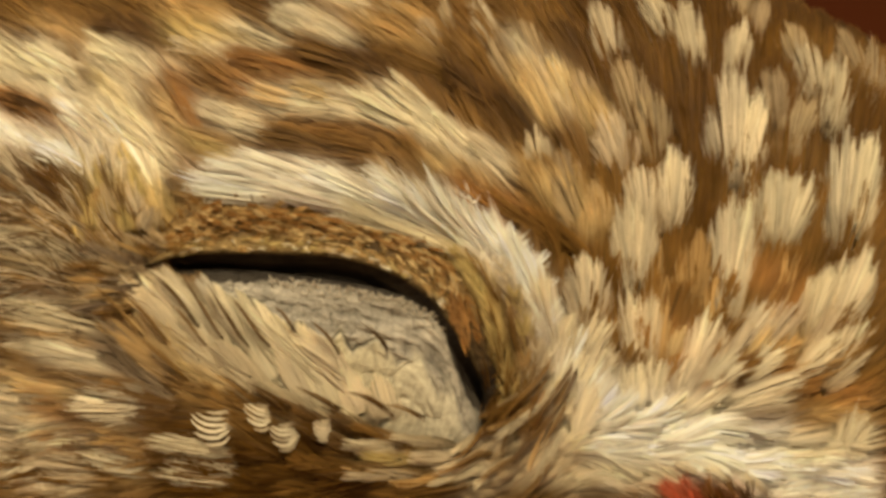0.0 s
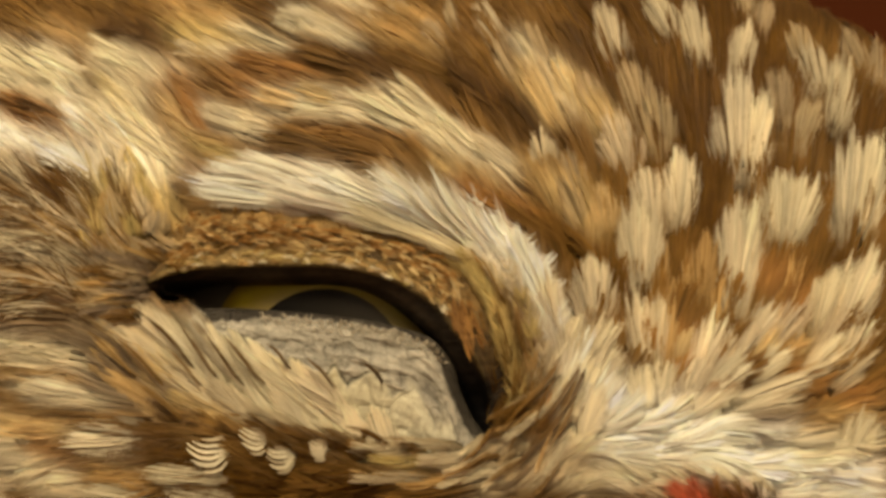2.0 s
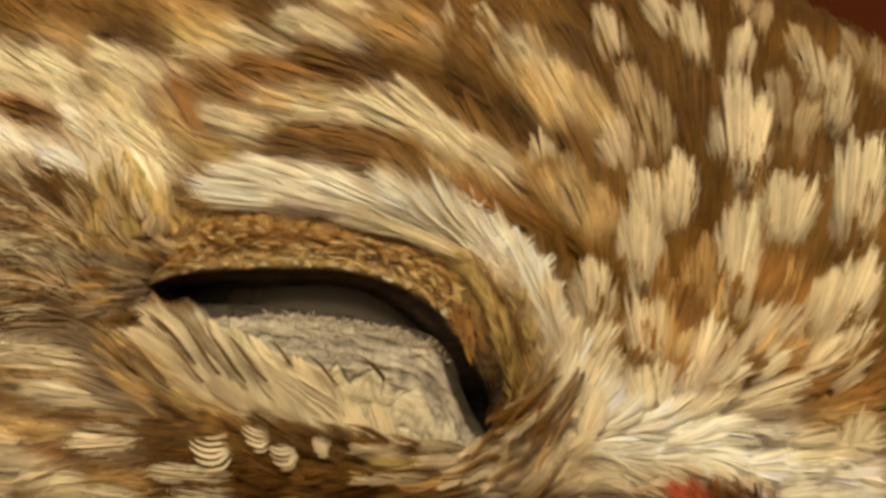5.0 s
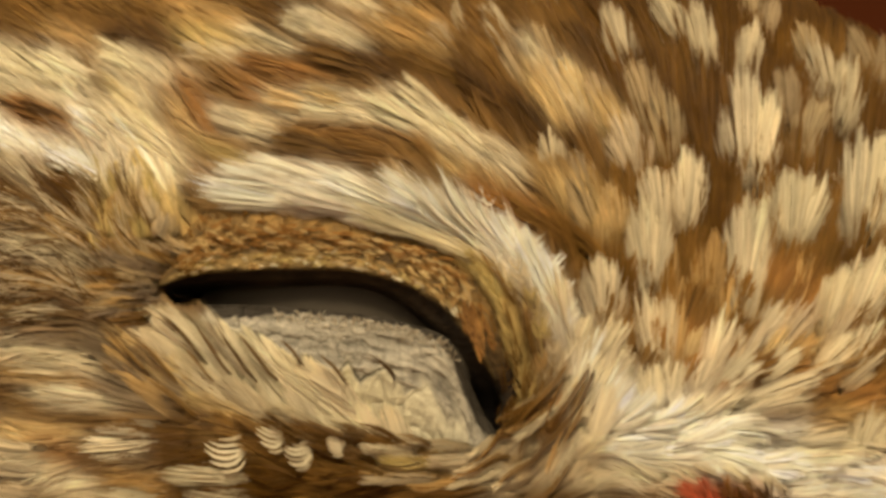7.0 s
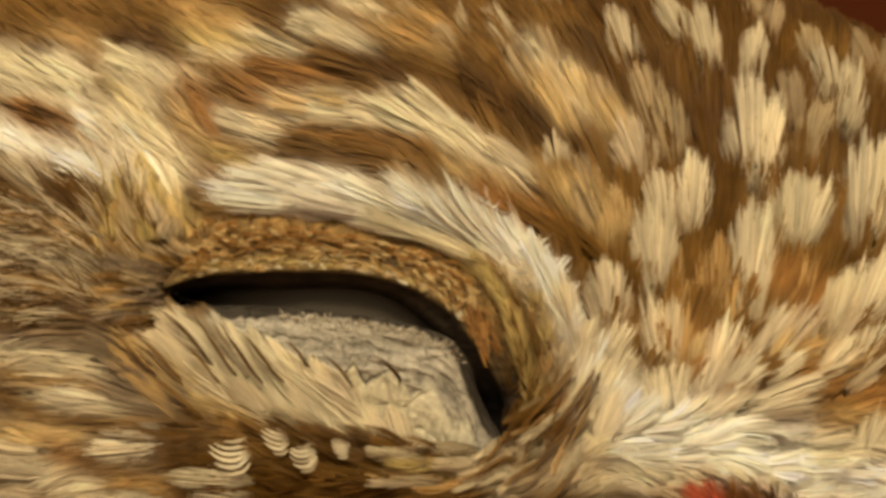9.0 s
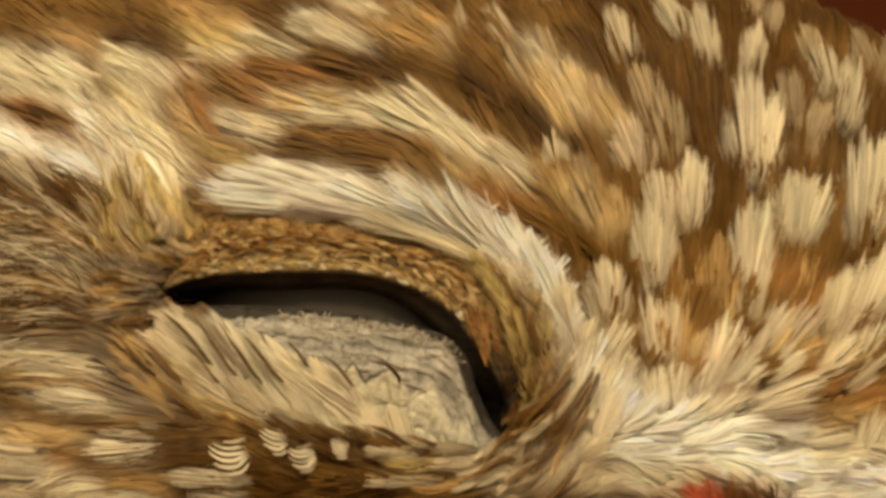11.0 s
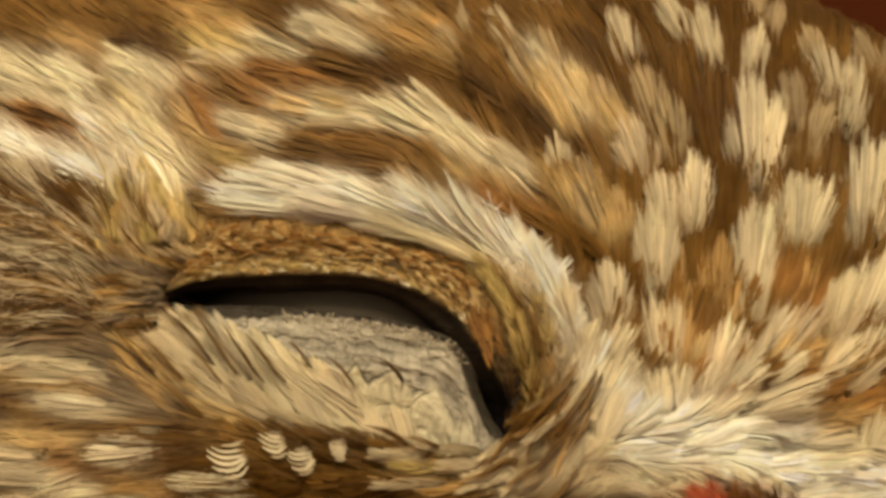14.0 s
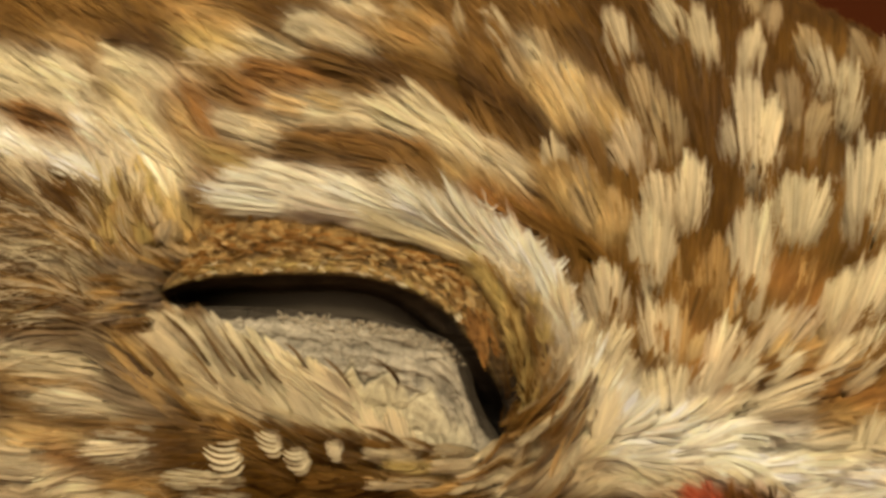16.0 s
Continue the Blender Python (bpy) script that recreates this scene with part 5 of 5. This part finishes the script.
for k in range(6):
    for j in range(5):
        x, z = -15.3 + 0.78 * k + shake.normal(0, 0.16) + 0.3 * (j % 2), -0.7 + 0.85 * j + shake.normal(0, 0.14)
        if not inside(x + 0.5, z - 0.5, HOLE) and not (x > -12.4 and z > 0.5):
            lean = shake.normal(-0.3, 0.25)
            FUZZ.append((x + lean, z + shake.uniform(0.85, 1.2), x, z, shake.uniform(0.34, 0.46), shake.choice((OLIVE, SAND, DUN, DUN, OLIVE, TAN))))
single(FUZZ, head, MARKS, "short olive-tan feather at the outer end of the upper lid", barbs=90, reach=0.35, low=0.5, rise=0.3, fan=0.3, root=0.75, thick=0.018, stray=1.1, spread=0.0, wisps=7, pull=0.5, blunt=0.4, mottle=0.13)
single(CORNER, head, MARKS, "soft grey-brown feather at the corner of the eye", barbs=80, reach=0.04, low=0.7, rise=0.5, fan=0.3, root=0.9, thick=0.015, stray=1.8, spread=0.0, wisps=14, pull=0.3, ragged=0.9, blunt=0.5, mottle=0.2, form=lid_back)
single(PATCHES_CHEEK, cheeks, MARKS_ON_LID, "brown cheek feather with a cream patch", barbs=90, reach=0.1, low=0.6, rise=0.5, form=lid_back, fan=0.1, root=0.6, spread=0.12, thick=0.022, wisps=11, pull=0.6, sag=0.08, blunt=0.5)
single(SPOTS_CHEEK, cheeks, MARKS_ON_LID, "dark cheek feather with a barred cream tip", barbs=6, reach=0.05, low=1.0, rise=0.3, form=lid_back, fan=0.0, root=1.0, spread=-0.4, thick=0.072, stray=0.12, sag=0.32, wisps=6, pull=0.0, mottle=0.05, blunt=0.35, segs=8, ragged=0.12)
single(PADS_LID, lower_eyelid, MARKS_ON_LID, "soft cream feather of the lower lid", barbs=110, low=0.34, rise=0.3, form=lid_back, fan=0.2, root=0.9, thick=0.026, stray=0.5, fringe=0.2, blunt=0.5, spread=0.0, wisps=7, pull=0.12, mottle=0.05)
single(PLUMES_LID, lower_eyelid, MARKS_ON_LID, "narrow buff feather below the eye", barbs=120, sag=-0.18, low=0.45, rise=0.5, form=lid_back, thick=0.027, stray=0.6, spread=0.05, wisps=14, pull=0.15, mottle=0.045, vane=0.6)
single(CANTHUS, head, MARKS, "short tan feather at the inner corner of the eye", barbs=80, reach=0.1, low=0.7, rise=0.4, form=lid_back, thick=0.018, stray=1.2, spread=0.0, wisps=12, pull=0.3, vane=0.45)
single(RIM_OLIVE, head, MARKS, "short olive feather round the inner rim of the eye", barbs=90, reach=0.1, low=0.5, rise=0.45, thick=0.018, stray=1.2, spread=0.0, wisps=10, pull=0.4, vane=0.45)
single(SWEEP_PALE, head, MARKS, "narrow tan feather sweeping round the inner corner of the eye", barbs=80, reach=0.1, low=0.75, rise=0.4, thick=0.016, stray=1.2, spread=-0.2, wisps=10, pull=0.3, vane=0.4, sag=0.1)
single(SWEEP_DARK, head, MARKS, "narrow dark brown feather at the inner corner of the eye", barbs=34, reach=0.1, low=0.9, rise=0.4, fan=0.3, root=0.8, thick=0.015, stray=1.6, spread=-0.5, wisps=6, pull=0.4, blunt=0.5, sag=0.1)
single(SLITS_RIM, head, MARKS, "thin brown feather round the inner rim of the eye", barbs=10, reach=0.1, low=0.8, rise=0.4, fan=0.3, root=0.7, thick=0.014, stray=1.2, spread=0.0, wisps=3)
single(FOOT, head, MARKS, "dark brown feather below the eye", barbs=80, low=0.4, rise=0.5, thick=0.021, spread=0.0, wisps=12, pull=0.3, vane=0.5)
single(CERE, head, MARKS, "short reddish feather at the base of the bill", barbs=22, low=0.5, rise=0.6, fan=0.5, root=0.5, thick=0.024, stray=1.4)
single(FOOT_DARK, cheeks, MARKS_ON_LID, "dark brown feather at the foot of the lower lid", barbs=70, reach=0.05, low=0.6, rise=0.4, form=lid_back, thick=0.021, stray=1.0, spread=-0.3, wisps=10, pull=0.3, vane=0.5)
single(SLITS_LID, lower_eyelid, MARKS_ON_LID, "thin dark strand standing in for a shaded gap between lower-lid feathers", barbs=18, sag=-0.18, reach=0.05, low=1.05, rise=0.45, form=lid_back, fan=0.3, root=0.6, thick=0.017, spread=-0.5, wisps=3, stray=0.9, blunt=0.5)


# ---- the bill's red base ----
def bill():
    bm = bmesh.new()
    bmesh.ops.create_uvsphere(bm, u_segments=32, v_segments=20, radius=1)
    for v in bm.verts:
        t = max(0, -v.co.z)
        v.co = Vector((v.co.x * 3.2 * (1 - 0.6 * t), v.co.y * 4 * (1 - 0.4 * t) + 2.5 * t * t, v.co.z * (5.5 if v.co.z < 0 else 2.2)))
        v.co += Vector((0, -0.12 * noise.noise(v.co * 2.2), 0))
        v.co = (v.co + Vector((12.7, -3.0, -17.5))) * MM
    return part("bill", bm, plain("cere", (0.42, 0.12, 0.06), 0.6, 0.3, 1400, 0.7), head, "reddish bill base")


bill()


# ---- what moves ----
def motions():
    """The head sways a little; the lids and the cheek open once and sink shut again. Seconds, millimetres across and up, degrees clockwise."""
    LID_HINGE = (1.37, -8.57)
    sway = (
        (0, -0.824, 0.327, 0.81), (0.5, -0.864, 0.275, 0.554), (1, -0.891, 0.235, 0.514), (1.5, -0.919, 0.216, 0.497), (2, -0.538, 0.224, 0.508),
        (2.5, -0.374, 0.221, 0.578), (3, -0.624, 0.225, 0.515), (3.5, -0.937, 0.31, 0.452), (4, -0.893, 0.194, 0.472), (6.5, -0.143, 0.142, 0.112),
        (7, -0.139, 0.175, 0.195), (7.5, 0.027, 0.137, 0.129), (8, -0.033, 0.112, 0.095), (8.5, 0.073, 0.073, 0.046), (9, 0.083, 0.058, 0.076),
        (11.5, 0.049, 0.053, 0.053), (12, 0.043, 0.036, 0.01), (12.5, 0, 0, 0), (13, 0.118, -0.017, 0.073), (13.5, 0.128, -0.035, -0.004),
        (14, 0.174, -0.02, -0.038), (14.5, 0.174, 0.002, -0.075), (15, -0.236, 0.104, -0.06), (15.5, -0.054, -0.013, -0.093), (16, -0.012, -0.037, -0.043),
    )
    low_lid = (
        (0, 0.319, 0.995, 1.095), (0.23, 0.304, 0.962, 1.023), (0.3, 0.2, 0.664, 0.369), (0.4, -0.12, -0.495, -2.175), (0.5, -0.16, -0.661, -2.538),
        (1, -0.12, -0.272, -2.095), (1.5, -0.12, -0.272, -1.573), (2, -0.09, -0.177, -1.119), (2.5, -0.127, -0.106, -1.07), (3, -0.086, -0.091, -0.679),
        (3.5, -0.088, -0.096, -0.664), (4, -0.088, -0.085, -0.455), (6.5, 0.018, -0.029, -0.519), (7, 0.017, -0.023, -0.593), (7.5, 0.003, -0.017, -0.387),
        (8, 0.011, -0.01, -0.271), (8.5, -0.001, -0.002, -0.197), (9, -0.004, -0.019, -0.063), (11.5, 0.008, 0.012, -0.168), (12, 0.003, 0.005, -0.037),
        (12.5, 0, 0, 0), (13, -0.014, -0.019, 0.164), (13.5, 0.006, 0.009, 0.12), (14, -0.021, 0.022, 0.257), (14.5, -0.005, 0.028, 0.137),
        (15, -0.011, -0.005, 0.356), (15.5, -0.01, -0.001, 0.376), (16, -0.007, -0.015, 0.342),
    )
    low_cheek = (
        (0, 0.286, -0.156, 5.749), (0.23, 0.27, -0.164, 5.608), (0.3, 0.128, -0.235, 4.339), (0.4, -0.424, -0.514, -0.597), (0.5, -0.503, -0.554, -1.302),
        (1, -0.278, -0.646, 2.272), (1.5, -0.235, -0.627, 2.348), (2, -0.182, -0.503, 2.137), (2.5, -0.165, -0.377, 2.318), (3, -0.091, -0.311, 2.134),
        (3.5, -0.109, -0.311, 1.834), (4, -0.134, -0.264, 1.53), (6.5, 0.154, -0.095, 0.818), (7, 0.14, -0.064, 0.373), (7.5, 0.16, -0.034, 0.383),
        (8, 0.154, -0.053, 0.544), (8.5, 0.137, -0.016, 0.337), (9, 0.117, -0.004, 0.288), (11.5, 0.092, -0.03, 0.392), (12, 0.059, -0.027, 0.202),
        (12.5, 0, 0, 0), (13, -0.02, 0.047, -0.764), (13.5, 0.011, -0.005, -0.018), (14, -0.104, 0.058, -0.365), (14.5, -0.038, 0.034, 0.247),
        (15, -0.117, 0.009, 0.352), (15.5, -0.11, 0.012, 0.35), (16, -0.08, -0.069, 0.83),
    )
    high_lid = (
        (0, -0.053, 0.271, 1.472), (0.23, -0.057, 0.268, 1.442), (0.3, -0.091, 0.237, 1.174), (0.4, -0.222, 0.117, 0.133), (0.5, -0.241, 0.1, -0.016),
        (1, -0.195, 0.129, 0.025), (1.5, -0.106, 0.102, -0.233), (2, -0.062, 0.105, -0.315), (2.5, -0.092, 0.052, 0.099), (3, 0.006, 0.078, -0.191),
        (3.5, 0.001, 0.06, -0.228), (4, -0.034, 0.041, -0.027), (6.5, -0.031, -0.013, 0.145), (7, -0.012, 0.036, -0.251), (7.5, -0.038, -0.005, 0.128),
        (8, -0.005, 0.014, -0.141), (8.5, -0.014, 0.01, -0.081), (9, -0.072, -0.013, 0.26), (11.5, 0.01, 0.025, -0.126), (12, 0.001, 0.008, -0.104),
        (12.5, 0, -0, 0), (13, -0.006, -0.019, 0.119), (13.5, 0.019, 0.003, 0.046), (14, -0.003, -0.018, 0.074), (14.5, 0.027, 0.003, 0.028),
        (15, 0.032, -0.019, -0.073), (15.5, 0.007, 0.033, -0.053), (16, -0.033, -0.034, 0.362),
    )
    for ob, rows, pivot in ((head, sway, (0, 0)), (lower_eyelid, low_lid, LID_HINGE), (cheeks, low_cheek, LID_HINGE), (upper_eyelid, high_lid, LID_HINGE)):
        px, pz = pivot
        at = EYE_LEVEL if ob is head else 0.0
        walk(ob, [(t, pose((px + dx) * MM, 0, (pz + dz) * MM + at, 0, turn, 0) @ pose(-px * MM, 0, -pz * MM)) for t, dx, dz, turn in rows])
    eye = Vector(EYE) * MM
    for ob, turn, tilt in ((eyeball, -1.3, -2.2), (iris, -1.0, -2.2), (pupil, 1.5, -0.3)):
        walk(ob, [(t, pose(*eye, tilt, 0, turn)) for t in (0, 16.0)])
    walk(veil, [(t, pose(*eye, 0, 0, turn)) for t, turn in ((0, -40), (0.22, -40), (0.3, -30), (0.4, 68), (0.5, 80), (1.0, 80), (1.5, 68), (2.0, 38), (2.5, 12), (3.0, -4), (3.5, -16), (4.0, -28), (4.6, -42), (6.3, -78), (16.0, -84))])


motions()
